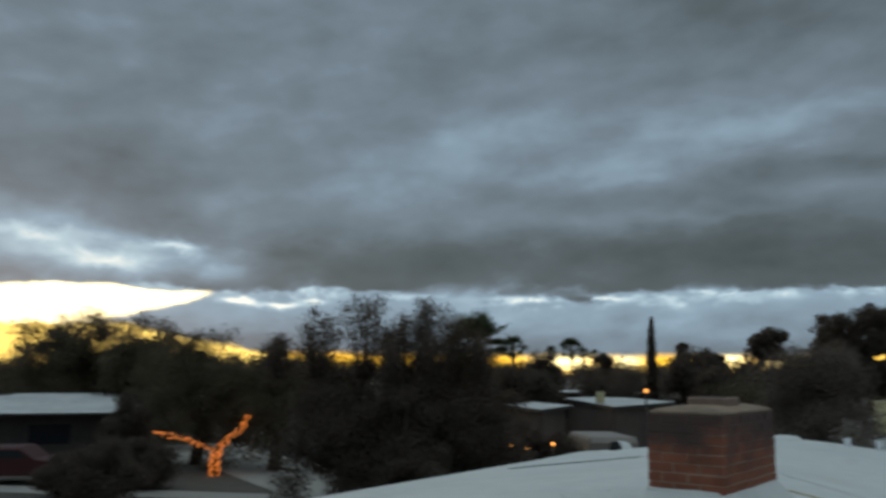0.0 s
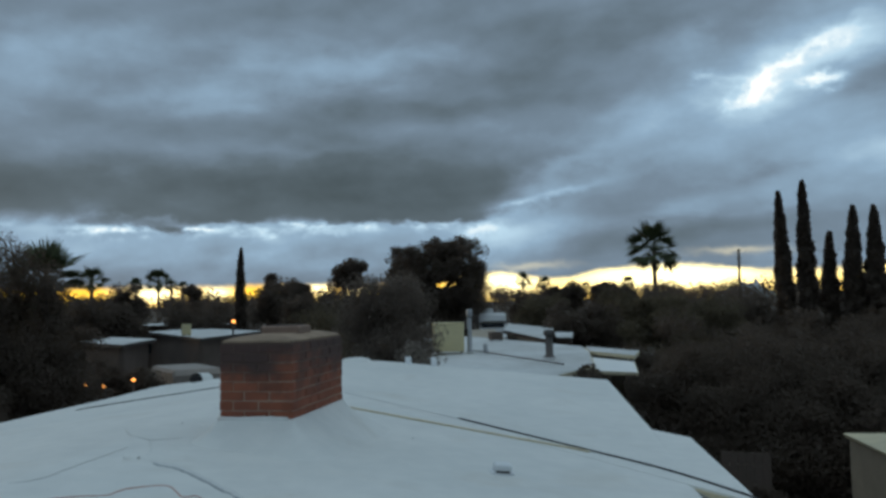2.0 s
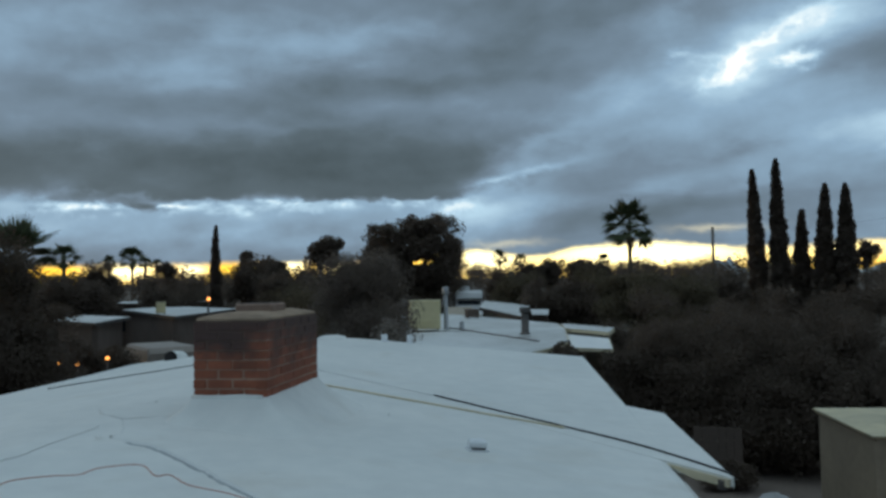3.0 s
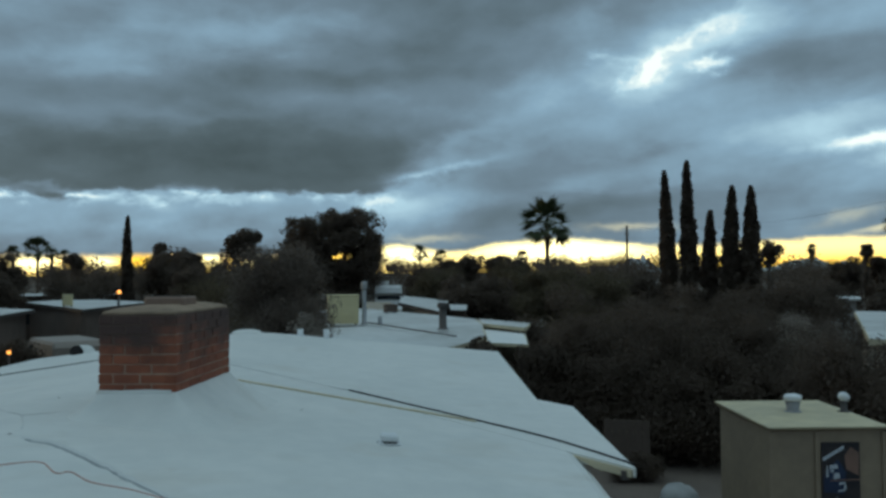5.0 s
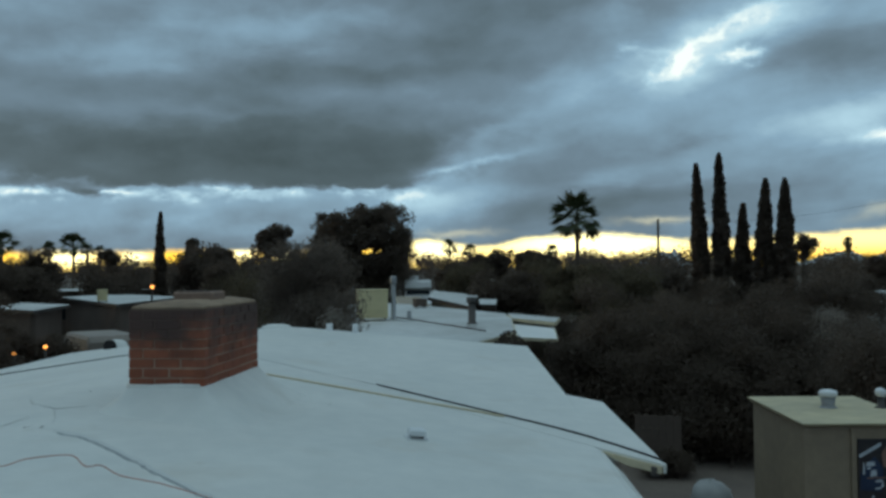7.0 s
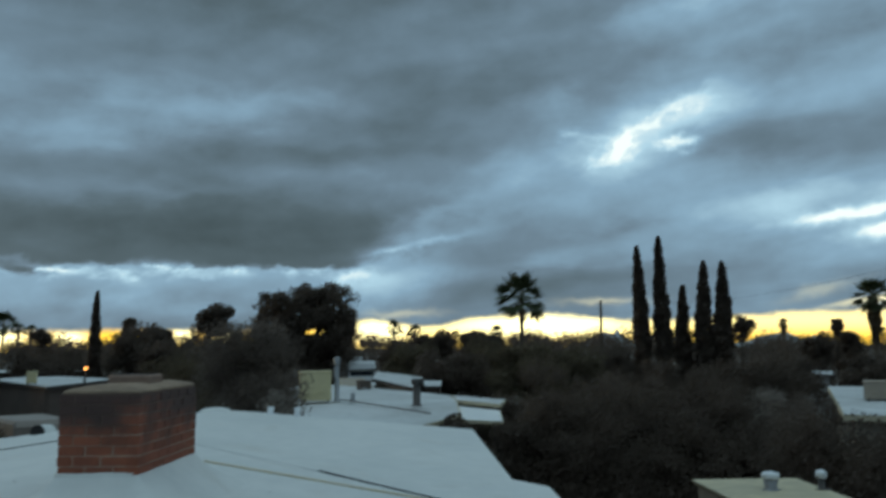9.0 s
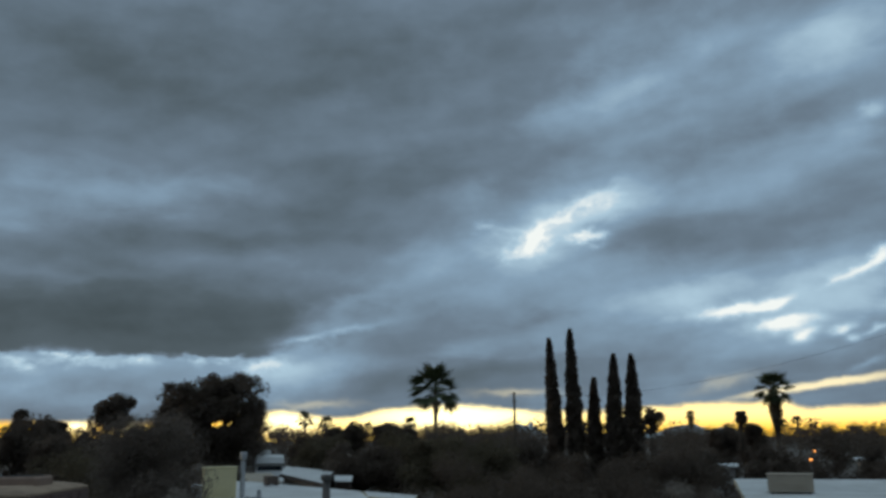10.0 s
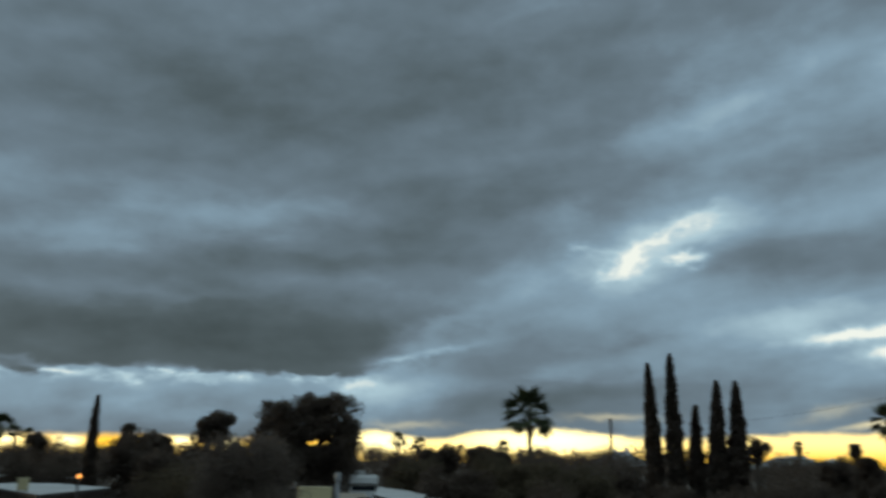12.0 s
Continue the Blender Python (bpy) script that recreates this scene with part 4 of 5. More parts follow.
tree("olive_tree", "grey-green open olive tree beside the white roof", polar(-3.7, 17.6), 5.65, (1.12, 1.0, 2.2), "leaf_olive", 0.25, 70, 0.5, 90000, 0.024, 0.18, 23, sparse=0.1, low=True)
tree("olive_tree", "dusky olive tree behind the street", polar(-8.0, 24), 4.7, (1.3, 1.3, 1.8), "leaf_green", 0.25, 34, 0.55, 24000, 0.035, 0.16, 24, sparse=0.2, low=True)
tree("shrub", "pale grey twiggy shrub beside the cooler", polar(-1.75, 16.1), 3.72, (0.40, 0.36, 0.95), "leaf_pale", 0.2, 22, 0.26, 15000, 0.022, 0.03, 25, sparse=0.15, category="shrub", low=True)
# the big loose mesquite beside the house: dense below, loose feathery plumes on top
for az, dist, h, rx, seed, plumes, label in (
        (-33.6, 28, 5.0, 3.0, 31, ((0.3, 7.25, 1.0), (-1.3, 6.5, 0.9), (1.6, 6.35, 0.8), (-2.5, 5.5, 0.7)), "big loose dark mesquite tree with feathery plumes on top"),
        (-26.7, 28, 4.9, 2.4, 32, ((-1.2, 6.95, 0.8), (-0.1, 6.7, 0.8), (0.8, 5.9, 0.55)), "dark mesquite tree with loose feathery plumes"),
        (-29.9, 27, 4.5, 2.6, 35, ((-0.6, 6.0, 0.6), (0.7, 5.7, 0.5)), "dark mesquite tree filling the side yard")):
    t = tree("mesquite_tree", label, polar(az, dist), h, (rx, rx * 0.85, h * 0.46), "leaf_dark", 0.2, 70, 0.75, 45000, 0.05, 0.28, seed, sparse=0.1, low=True)
    t.matrix_world = t.matrix_world @ pose(0, 0, 0, 0, 0, -az)
    g = np.random.default_rng(seed + 500)
    b, pts = Build(), []
    for px, top, wide in plumes:
        for i in range(11):
            x, y = px + g.normal() * wide * 0.45, g.normal() * 0.6
            tip = top - g.random() * 0.7 - 0.5 * ((x - px) / wide) ** 2
            p0, p1 = np.array((px + (x - px) * 0.35, y * 0.4, h - 0.9)), np.array((x, y, tip))
            b.tube([tuple(p0), tuple((p0 + p1) / 2 + g.uniform(-0.08, 0.08, 3)), tuple(p1)], [0.04, 0.022, 0.006], 5)
            f = g.random(330) ** 0.75
            pts.append(p0 + (p1 - p0) * f[:, None] + g.normal(size=(330, 3)) * (0.30 - 0.17 * f)[:, None] * np.array((1, 1, 0.7)))
    part("branch", b, "bark", t, "", True)
    part("foliage", leaf_mesh("foliage", np.concatenate(pts), 0.045, "leaf_dark", g), None, t)
tree("mesquite_tree", "broad dark mesquite tree beside the parked car", polar(-51.0, 56), 8.3, (7.0, 4.0, 3.9), "leaf_green", 0.25, 110, 1.0, 70000, 0.08, 0.3, 33, sparse=0.15, low=True)
tree("mesquite_tree", "spreading dark mesquite tree behind the lit tree", polar(-43.8, 41), 6.5, (4.0, 3.0, 2.8), "leaf_green", 0.3, 60, 0.8, 40000, 0.055, 0.26, 36, sparse=0.15, low=True)
tree("mesquite_tree", "broad dark mesquite tree over the yard", polar(-38.8, 38), 5.75, (3.2, 2.5, 2.3), "leaf_green", 0.3, 50, 0.8, 34000, 0.055, 0.26, 34, sparse=0.15, low=True)
# black thicket right of the roof
for i, (az, dist, h, rx, rz) in enumerate(((15.8, 21, 2.9, 1.6, 1.5), (19.2, 22, 3.7, 2.4, 1.9), (23.3, 21, 3.7, 2.4, 1.85), (27.3, 22, 3.6, 2.4, 1.8), (31.0, 20.5, 2.6, 1.8, 1.4), (18.0, 27, 4.2, 2.8, 2.1), (24.5, 29, 4.5, 3.2, 2.3), (29.0, 30, 4.2, 3.0, 2.2), (21.5, 20, 2.4, 1.8, 1.3), (26.0, 20, 2.6, 1.9, 1.4), (14.6, 27, 3.0, 1.6, 1.5), (34.3, 18.5, 3.2, 1.5, 1.5), (38.5, 17.3, 3.05, 1.5, 1.5), (43.5, 17.0, 2.9, 1.6, 1.4), (49.0, 17.0, 2.8, 1.7, 1.4))):
    tree("shrub", "dense dark evergreen shrub in the back yard", polar(az, dist), h, (rx, rx * 0.85, rz), "leaf_dark", 0.12, 48, 0.6, 36000, 0.042, 0.12, 40 + i, "back yard thicket", sparse=0.1, category="shrub", low=True)
for i, (az, dist, h, rx, rz) in enumerate(((30.4, 26, 3.2, 0.6, 0.7), (33.0, 26, 3.1, 0.8, 0.8), (31.6, 25, 3.0, 0.7, 0.7))):
    tree("shrub", "pale grey twiggy desert shrub beyond the thicket", polar(az, dist), h, (rx, rx, rz), ("leaf_pale", "leaf_olive", "leaf_olive")[i], 0.2, 20, 0.35, 3500, 0.03, 0.07, 60 + i, "pale shrubs", sparse=0.3, category="shrub", low=True)
# shrubs added to darken the ground beside the gravel, in place of shadow
for i, (az, dist, h, rx, rz) in enumerate(((-49.3, 30, 2.3, 1.4, 1.15), (-47.0, 33, 2.0, 1.2, 1.0), (-51.5, 31.5, 1.5, 1.0, 0.75), (-32.0, 26, 2.4, 1.6, 1.2), (-29.5, 25, 2.4, 1.7, 1.2))):
    tree("shrub", "low dark shrub added to darken the ground beside the pale gravel", polar(az, dist), h, (rx, rx * 0.85, rz), "leaf_dark", 0.15, 30, 0.5, 16000, 0.05, 0.1, 80 + i, "driveway shrubs", sparse=0.1, category="shrub", low=True)
tree("mesquite_tree", "dark mesquite tree behind the driveway", polar(-47.0, 50), 7.7, (3.8, 2.6, 3.0), "leaf_green", 0.25, 70, 0.9, 40000, 0.075, 0.26, 37, sparse=0.15, low=True)
tree("shrub", "loose dark shrub at the end of the long low house", polar(-48.3, 37.5), 3.7, (1.4, 1.1, 1.6), "leaf_dark", 0.2, 36, 0.5, 18000, 0.05, 0.1, 38, sparse=0.1, category="shrub", low=True)
# the pine that comes in at the far right
tree("pine_tree", "tall dark ragged pine tree", polar(49.9, 35), 9.2, (3.9, 3.0, 4.2), "leaf_dark", 0.2, 130, 0.85, 110000, 0.10, 0.35, 71, sparse=0.1, low=True)
# middle distance trees of the neighbourhood
for i, (az, dist, h, rx, rz, kind) in enumerate((
        (-16.5, 58, 4.9, 2.6, 1.8, 0), (-11.0, 62, 6.2, 2.0, 2.0, 0), (-9.0, 55, 5.4, 2.4, 1.9, 0), (-22.5, 52, 5.2, 2.6, 1.9, 0), (-26.0, 60, 6.0, 2.6, 2.0, 1),
        (6.4, 75, 5.4, 2.2, 2.0, 0), (-20.6, 60, 5.9, 1.5, 1.9, 0), (-15.0, 64, 5.1, 1.6, 1.7, 0), (-9.8, 72, 6.4, 1.7, 1.9, 0), (-5.0, 76, 6.0, 1.3, 1.8, 0), (7.5, 60, 4.9, 2.8, 1.9, 1), (9.6, 52, 4.7, 2.8, 1.9, 0), (12.0, 56, 5.0, 2.8, 2.0, 1), (15.2, 50, 4.8, 3.0, 2.0, 1), (17.8, 55, 4.7, 2.8, 1.9, 1), (20.8, 60, 4.6, 2.6, 1.9, 0),
        (29.15, 58, 6.4, 0.69, 0.95, 0), (33.5, 66, 5.2, 1.1, 1.2, 0), (34.65, 70, 6.35, 0.42, 0.7, 0), (35.4, 68, 5.35, 0.8, 0.9, 0), (38.5, 55, 3.0, 2.0, 1.4, 0), (42.0, 58, 3.4, 2.2, 1.5, 0), (44.0, 50, 3.2, 2.2, 1.5, 0), (31.0, 48, 3.9, 2.6, 1.5, 0), (36.3, 45, 4.0, 1.6, 1.4, 0), (-11.4, 75, 7.05, 0.85, 1.3, 0), (-10.2, 75, 6.6, 0.75, 1.1, 0), (-9.2, 76, 6.35, 0.72, 1.0, 0), (-16.5, 75, 6.1, 0.72, 0.6, 0), (7.9, 80, 5.75, 1.1, 1.1, 0), (9.2, 80, 5.95, 1.5, 1.2, 0), (11.3, 85, 6.1, 1.4, 1.2, 0), (12.8, 80, 5.6, 1.1, 1.0, 0), (35.0, 95, 5.6, 2.2, 2.0, 0), (39.8, 100, 5.8, 2.4, 2.0, 0),
        (-3.0, 100, 6.4, 2.6, 2.0, 0), (-36.0, 60, 6.0, 3.0, 2.2, 1), (-43.0, 55, 5.6, 3.0, 2.2, 1), (-52.0, 60, 6.0, 3.4, 2.2, 1), (-57.0, 52, 5.4, 3.0, 2.2, 1))):
    tree("neighbourhood_tree", ("dark leafy tree among the houses", "olive-green leafy tree among the houses")[kind], polar(az, dist), h, (rx, rx * 0.9, rz), ("leaf_dark", "leaf_green")[kind], 0.3, 30, min(0.85, 0.12 + 0.36 * rx), 14000 if rx > 0.7 else 2600, 0.09, 0.2 if rx > 0.7 else 0.07, 100 + i, "neighbourhood trees", sparse=0.2, low=rx > 0.7)


def far_woods():
    g = np.random.default_rng(77)
    pts = []
    for _ in range(1150):
        az, dist = g.uniform(-62, 62), g.uniform(75, 330)
        h = g.uniform(4.2, 6.0) + 0.013 * dist * g.random() ** 1.2 - (0.5 if az < 1 else 0.7 if az > 26 else 0.0)
        c = polar(az, dist, h - 1.6)
        r = g.uniform(1.2, 2.6)
        pts.append(lump_points(g, tuple(c), (r * 1.3, r * 1.3, 1.7), 300, 0.2))
        pts.append(lump_points(g, (c.x, c.y, h * 0.3), (r * 1.4, r * 1.4, h * 0.4), 20, 0.2))
    ob = new("far_woods", leaf_mesh("far_woods", np.concatenate(pts), 0.17, "leaf_dark", g))
    tagged(ob, "distant dark belt of neighbourhood trees", "woods", kind="stuff")


far_woods()


# ---- neighbouring houses ----
def flat_house(place, turn, wide, deep, high, wall_mat, label, parapet=0.18, windows=(), pitch=0.0, overhang=0.25):
    """A flat-roofed house: four walls, a white roof with a low curb, windows let into the front. Its front faces -y."""
    ob = thing("house", label, "house", Matrix.Translation(place) @ pose(0, 0, 0, 0, 0, turn))
    x, t = wide / 2, 0.2
    for x0, x1, y0, y1 in ((-x, x, deep - t, deep), (-x, -x + t, t, deep - t), (x - t, x, t, deep - t)):
        part("wall", Build().box(x0, x1, y0, y1, 0, high), wall_mat, ob)
    at = -x
    for wx, ww, z0, z1 in sorted(windows):
        part("wall", Build().box(at, wx, 0, t, 0, high), wall_mat, ob)
        if z0 > 0:
            part("wall", Build().box(wx, wx + ww, 0, t, 0, z0), wall_mat, ob)
        part("wall", Build().box(wx, wx + ww, 0, t, z1, high), wall_mat, ob)
        at = wx + ww
        win = part("window" if z0 > 0 else "door", Build().box(wx + 0.06, wx + ww - 0.06, 0.09, 0.11, z0 + 0.06, z1 - 0.06), "glass" if z0 > 0 else "dark_trim", ob)
        fr = Build().box(wx, wx + 0.06, 0.06, 0.14, z0, z1).box(wx + ww - 0.06, wx + ww, 0.06, 0.14, z0, z1).box(wx + 0.06, wx + ww - 0.06, 0.06, 0.14, z0, z0 + 0.06).box(wx + 0.06, wx + ww - 0.06, 0.06, 0.14, z1 - 0.06, z1)
        part("frame", fr, "dark_trim", win)
    part("wall", Build().box(at, x, 0, t, 0, high), wall_mat, ob)
    o = overhang
    roof = Build().loft([[(-x - o, -o, high), (x + o, -o, high), (x + o, deep + o, high + pitch), (-x - o, deep + o, high + pitch)], [(-x - o, -o, high + 0.09), (x + o, -o, high + 0.09), (x + o, deep + o, high + pitch + 0.09), (-x - o, deep + o, high + pitch + 0.09)]])
    part("roof", roof, "far_roof", ob, "flat white-coated roof")
    if parapet:
        c = Build().box(-x - o - 0.02, x + o + 0.02, -o - 0.02, -o + 0.14, high + 0.1, high + 0.09 + parapet).box(-x - o - 0.02, -x - o + 0.14, -o + 0.14, deep + o - 0.14, high + 0.1, high + 0.09 + parapet)
        c.box(x + o - 0.14, x + o + 0.02, -o + 0.14, deep + o - 0.14, high + 0.1, high + 0.09 + parapet).box(-x - o - 0.02, x + o + 0.02, deep + o - 0.14, deep + o + 0.02, high + 0.1, high + 0.09 + parapet)
        part("curb", c, "far_roof", ob)
    else:
        part("fascia", Build().box(-x - o, x + o, -o - 0.03, -o, high - 0.02, high + 0.08), wall_mat, ob)
    return ob


def corner_house(corners, top, roof_mat, wall_mat, label, thick=0.12, inset=0.35, fascia="tan_wood", open_side=False, fall=()):
    """A flat-roofed house on any outline (anticlockwise): roof slab, edge boards, a wall under each side. fall: drop of each corner."""
    ob = thing("house", label, "house")
    fall = fall or [0.0] * len(corners)
    pts = [Vector((x, y, 0)) for x, y in corners]
    mid = sum(pts, Vector()) / len(pts)
    up = [(p.x, p.y, top - f) for p, f in zip(pts, fall)]
    down = [(x, y, h - thick) for x, y, h in up]
    part("roof", Build().loft([down, up]), roof_mat, ob, "low flat roof")
    n = len(pts)
    for i in range(n):
        a, c = pts[i], pts[(i + 1) % n]
        d = (c - a).normalized()
        out = Vector((d.y, -d.x, 0))
        ha, hc = top - fall[i], top - fall[(i + 1) % n]
        q = [tuple(p + out * o + Vector((0, 0, h - drop))) for p, h in ((a, ha), (c, hc)) for o, drop in ((0.003, 0.012), (0.028, 0.012), (0.028, thick + 0.03), (0.003, thick + 0.03))]
        part("fascia", Build().loft([q[:4], q[4:]]), fascia, ob)
        a, c = a + (mid - a).normalized() * inset, c + (mid - c).normalized() * inset
        if open_side:
            part("post", Build().box(a.x - 0.05, a.x + 0.05, a.y - 0.05, a.y + 0.05, 0, ha - thick - 0.005, 0.01), "dark_trim", ob)
        else:
            lo = min(ha, hc) - thick - 0.005
            q = [tuple(p + out * o + Vector((0, 0, h))) for p in (a, c) for o, h in ((-0.12, 0), (0.0, 0), (0.0, lo), (-0.12, lo))]
            part("wall", Build().loft([q[:4], q[4:]]), wall_mat, ob)
    return ob


# the next house: a broad white roof with cooler, flue pipe and stack, its porch and carport
corner_house([(3.10, 19.6), (3.80, 20.8), (4.56, 25.5), (4.86, 28.6), (1.25, 38.4), (-1.6, 37.0), (-0.95, 17.2), (1.4, 17.0)], 2.70, "far_roof", "stucco_tan", "neighbouring house with a broad flat white-coated roof", fall=(0.08, 0.04, 0.0, 0.0, 0.0, 0.05, 0.16, 0.14))
corner_house([(4.62, 25.7), (5.50, 23.5), (6.15, 25.6), (4.95, 28.3)], 2.71, "far_roof", "stucco_tan", "small white-roofed wing beside the next house", thick=0.08, inset=0.2)
corner_house([(3.85, 20.6), (4.72, 19.9), (5.42, 23.3), (4.62, 25.4)], 2.54, "white_patch", "stucco_brown", "low carport with a bright white roof", thick=0.06, inset=0.2, open_side=True)
# the dark edge boards imitate the shaded gap under this eave
corner_house([(4.55, 36.2), (6.9, 50.0), (5.1, 62.0), (3.65, 48.0)], 2.62, "far_roof", "stucco_tan", "farther house with a low pale roof", thick=0.16, fascia="dark_trim")
corner_house([(1.7, 42.5), (3.2, 42.2), (3.5, 54.0), (1.9, 54.0)], 2.46, "stucco_tan", "stucco_brown", "low house with a dull brown roof behind the next one")
corner_house([(5.6, 40.0), (6.3, 39.6), (7.4, 46.0), (6.5, 47.0)], 2.5, "far_roof", "stucco_brown", "small pale-roofed shed among trees", thick=0.06, fascia="dark_trim")
# houses along the street on the left
corner_house([(-11.2, 38.3), (-10.3, 47.5), (-16.5, 56.0), (-17.6, 49.6)], 2.82, "far_roof", "stucco_brown", "brown house with a flat pale roof, its corner towards the street", fascia="dark_trim")
corner_house([(-13.2, 34.0), (-13.7, 39.6), (-17.2, 43.0), (-16.6, 37.6)], 2.78, "far_roof", "stucco_brown", "brown house with a low pale roof among trees", fascia="dark_trim")
flat_house(polar(-56.5, 42), 52, 12.0, 8.0, 2.3, "dark_trim", "long low house with a white roof behind the parked car", 0.0, [(-5.0, 1.6, 0.9, 1.9), (-1.0, 0.95, 0.0, 2.0), (2.0, 1.8, 0.9, 1.9)], pitch=0.6, overhang=0.9)
for i, (az, dist, h, rx) in enumerate(((-22.2, 32.6, 2.5, 1.6), (-20.1, 32.8, 2.15, 1.2), (-24.3, 31.5, 2.4, 1.5))):
    tree("shrub", "dark shrub before the brown house wall", polar(az, dist), h, (rx, rx * 0.6, h * 0.48), "leaf_dark", 0.15, 30, 0.5, 16000, 0.05, 0.1, 130 + i, "street shrubs", sparse=0.1, category="shrub", low=True)
# houses on the right
corner_house([(12.4, 17.6), (20.0, 10.5), (33.0, 20.5), (20.1, 29.6)], 2.72, "far_roof", "stucco_tan", "house with a wide flat white roof")
flat_house(polar(33.3, 52), -33, 1.3, 5.0, 2.6, "stucco_grey", "small house with a white roof among trees", 0.0, [])
flat_house(polar(42.2, 62), -40, 2.2, 5.0, 2.7, "stucco_tan", "tan house with a white roof among trees", 0.0, [(-0.7, 1.2, 1.0, 2.0)])
flat_house(polar(-18.5, 62), 15, 9.0, 6.0, 2.9, "stucco_brown", "brown house with a grey roof across the street", 0.0, [(-2.0, 1.4, 1.0, 2.0)])


def roof_unit(name, label, category, place, turn, w, d, h, mat, louvres=4):
    """A sheet-metal cooler: cabinet, louvred front panel, lid, feet."""
    ob = thing(name, label, category, Matrix.Translation(place) @ pose(0, 0, 0, 0, 0, turn))
    part("cabinet", Build().box(-w / 2, w / 2, 0, d, 0.05, h - 0.03, 0.015), mat, ob)
    part("lid", Build().box(-w / 2 - 0.02, w / 2 + 0.02, -0.02, d + 0.02, h - 0.03, h, 0.01), mat, ob)
    for i in range(louvres):
        z = 0.14 + i * 0.045
        part("louvre", Build().loft([[(-w * 0.32, -0.004, z), (w * 0.32, -0.004, z), (w * 0.32, -0.014, z + 0.005), (-w * 0.32, -0.014, z + 0.005)], [(-w * 0.32, -0.002, z + 0.03), (w * 0.32, -0.002, z + 0.03), (w * 0.32, -0.006, z + 0.03), (-w * 0.32, -0.006, z + 0.03)]]), mat, ob)
    for sx in (-1, 1):
        for yy in (0.05, d - 0.1):
            part("foot", Build().box(sx * w * 0.4 - 0.03, sx * w * 0.4 + 0.03, yy, yy + 0.06, 0, 0.05), "dark_metal", ob)
    return ob


def flue(name, label, place, r, h, mat, capped=True, band=None):
    ob = thing(name, label, "flue pipe", Matrix.Translation(place), "roof flues")
    part("pipe", Build().lathe([(r * 1.7, 0), (r * 1.4, 0.02), (r, 0.06), (r, h), (r * 0.85, h), (r * 0.85, h - 0.04), (0.004, h - 0.04)], 14), mat, ob, "", True)
    if capped:
        part("cap", Build().lathe([(r * 1.35, h * 0.86), (r * 1.45, h * 0.88), (r * 1.45, h + 0.02), (r * 1.2, h + 0.05), (0.005, h + 0.06)], 14), band or mat, ob, "", True)
    return ob


roof_unit("evaporative_cooler", "cream sheet-metal evaporative cooler on the white roof", "cooler", (0.22, 26.6, 2.655), 4, 0.98, 0.85, 0.98, "cream_steel", 5)
flue("flue_pipe", "tall thin grey galvanized flue pipe beside the cooler", (0.89, 26.8, 2.66), 0.075, 1.36, "galvanized", True)
flue("stack", "short dark-capped metal stack on the white roof", tuple(polar(7.45, 24.0, 2.70)), 0.11, 0.72, "dark_metal", True, "dark_metal")
flue("flue_pipe", "short grey pipe on the white roof", (1.37, 26.2, 2.69), 0.07, 0.26, "galvanized", False)
for px, py in ((3.2, 18.7), (3.6, 18.9), (3.45, 19.3)):
    tree("shrub", "small dark shrub beside the neighbouring wall", (px, py, 0), 2.75 + 0.1 * px % 0.2, (0.35, 0.35, 0.8), "leaf_dark", 0.3, 10, 0.3, 1500, 0.06, 0.05, int(px * 100), "wall shrubs", category="shrub")
b = Build().tube([(1.0 + 0.125 * i, 26.9 - 0.4 * i, 2.712 + 0.006 * (i % 3)) for i in range(17)], 0.022, 6)
single("conduit", b, "dark_metal", "dark conduit running across the white roof", "conduit", smooth=True)
roof_unit("roof_box", "dark brown metal box on the far white roof", "cooler", tuple(polar(3.95, 34.0, 2.695)), 12, 0.48, 0.5, 0.36, "stucco_brown", 3)
roof_unit("evaporative_cooler", "wide grey evaporative cooler on a flat white roof", "cooler", tuple(polar(37.2, 27.0, 2.725)), -38, 1.25, 0.9, 0.56, "stucco_tan", 4)
roof_unit("roof_box", "cream box on the pale roof", "cooler", tuple(polar(-16.95, 43.5, 2.82)), 14, 0.45, 0.45, 0.6, "cream_steel", 3)
flue("flue_pipe", "small dark pipe on the pale roof", tuple(polar(-13.95, 42.0, 2.82)), 0.05, 0.35, "dark_metal", False)


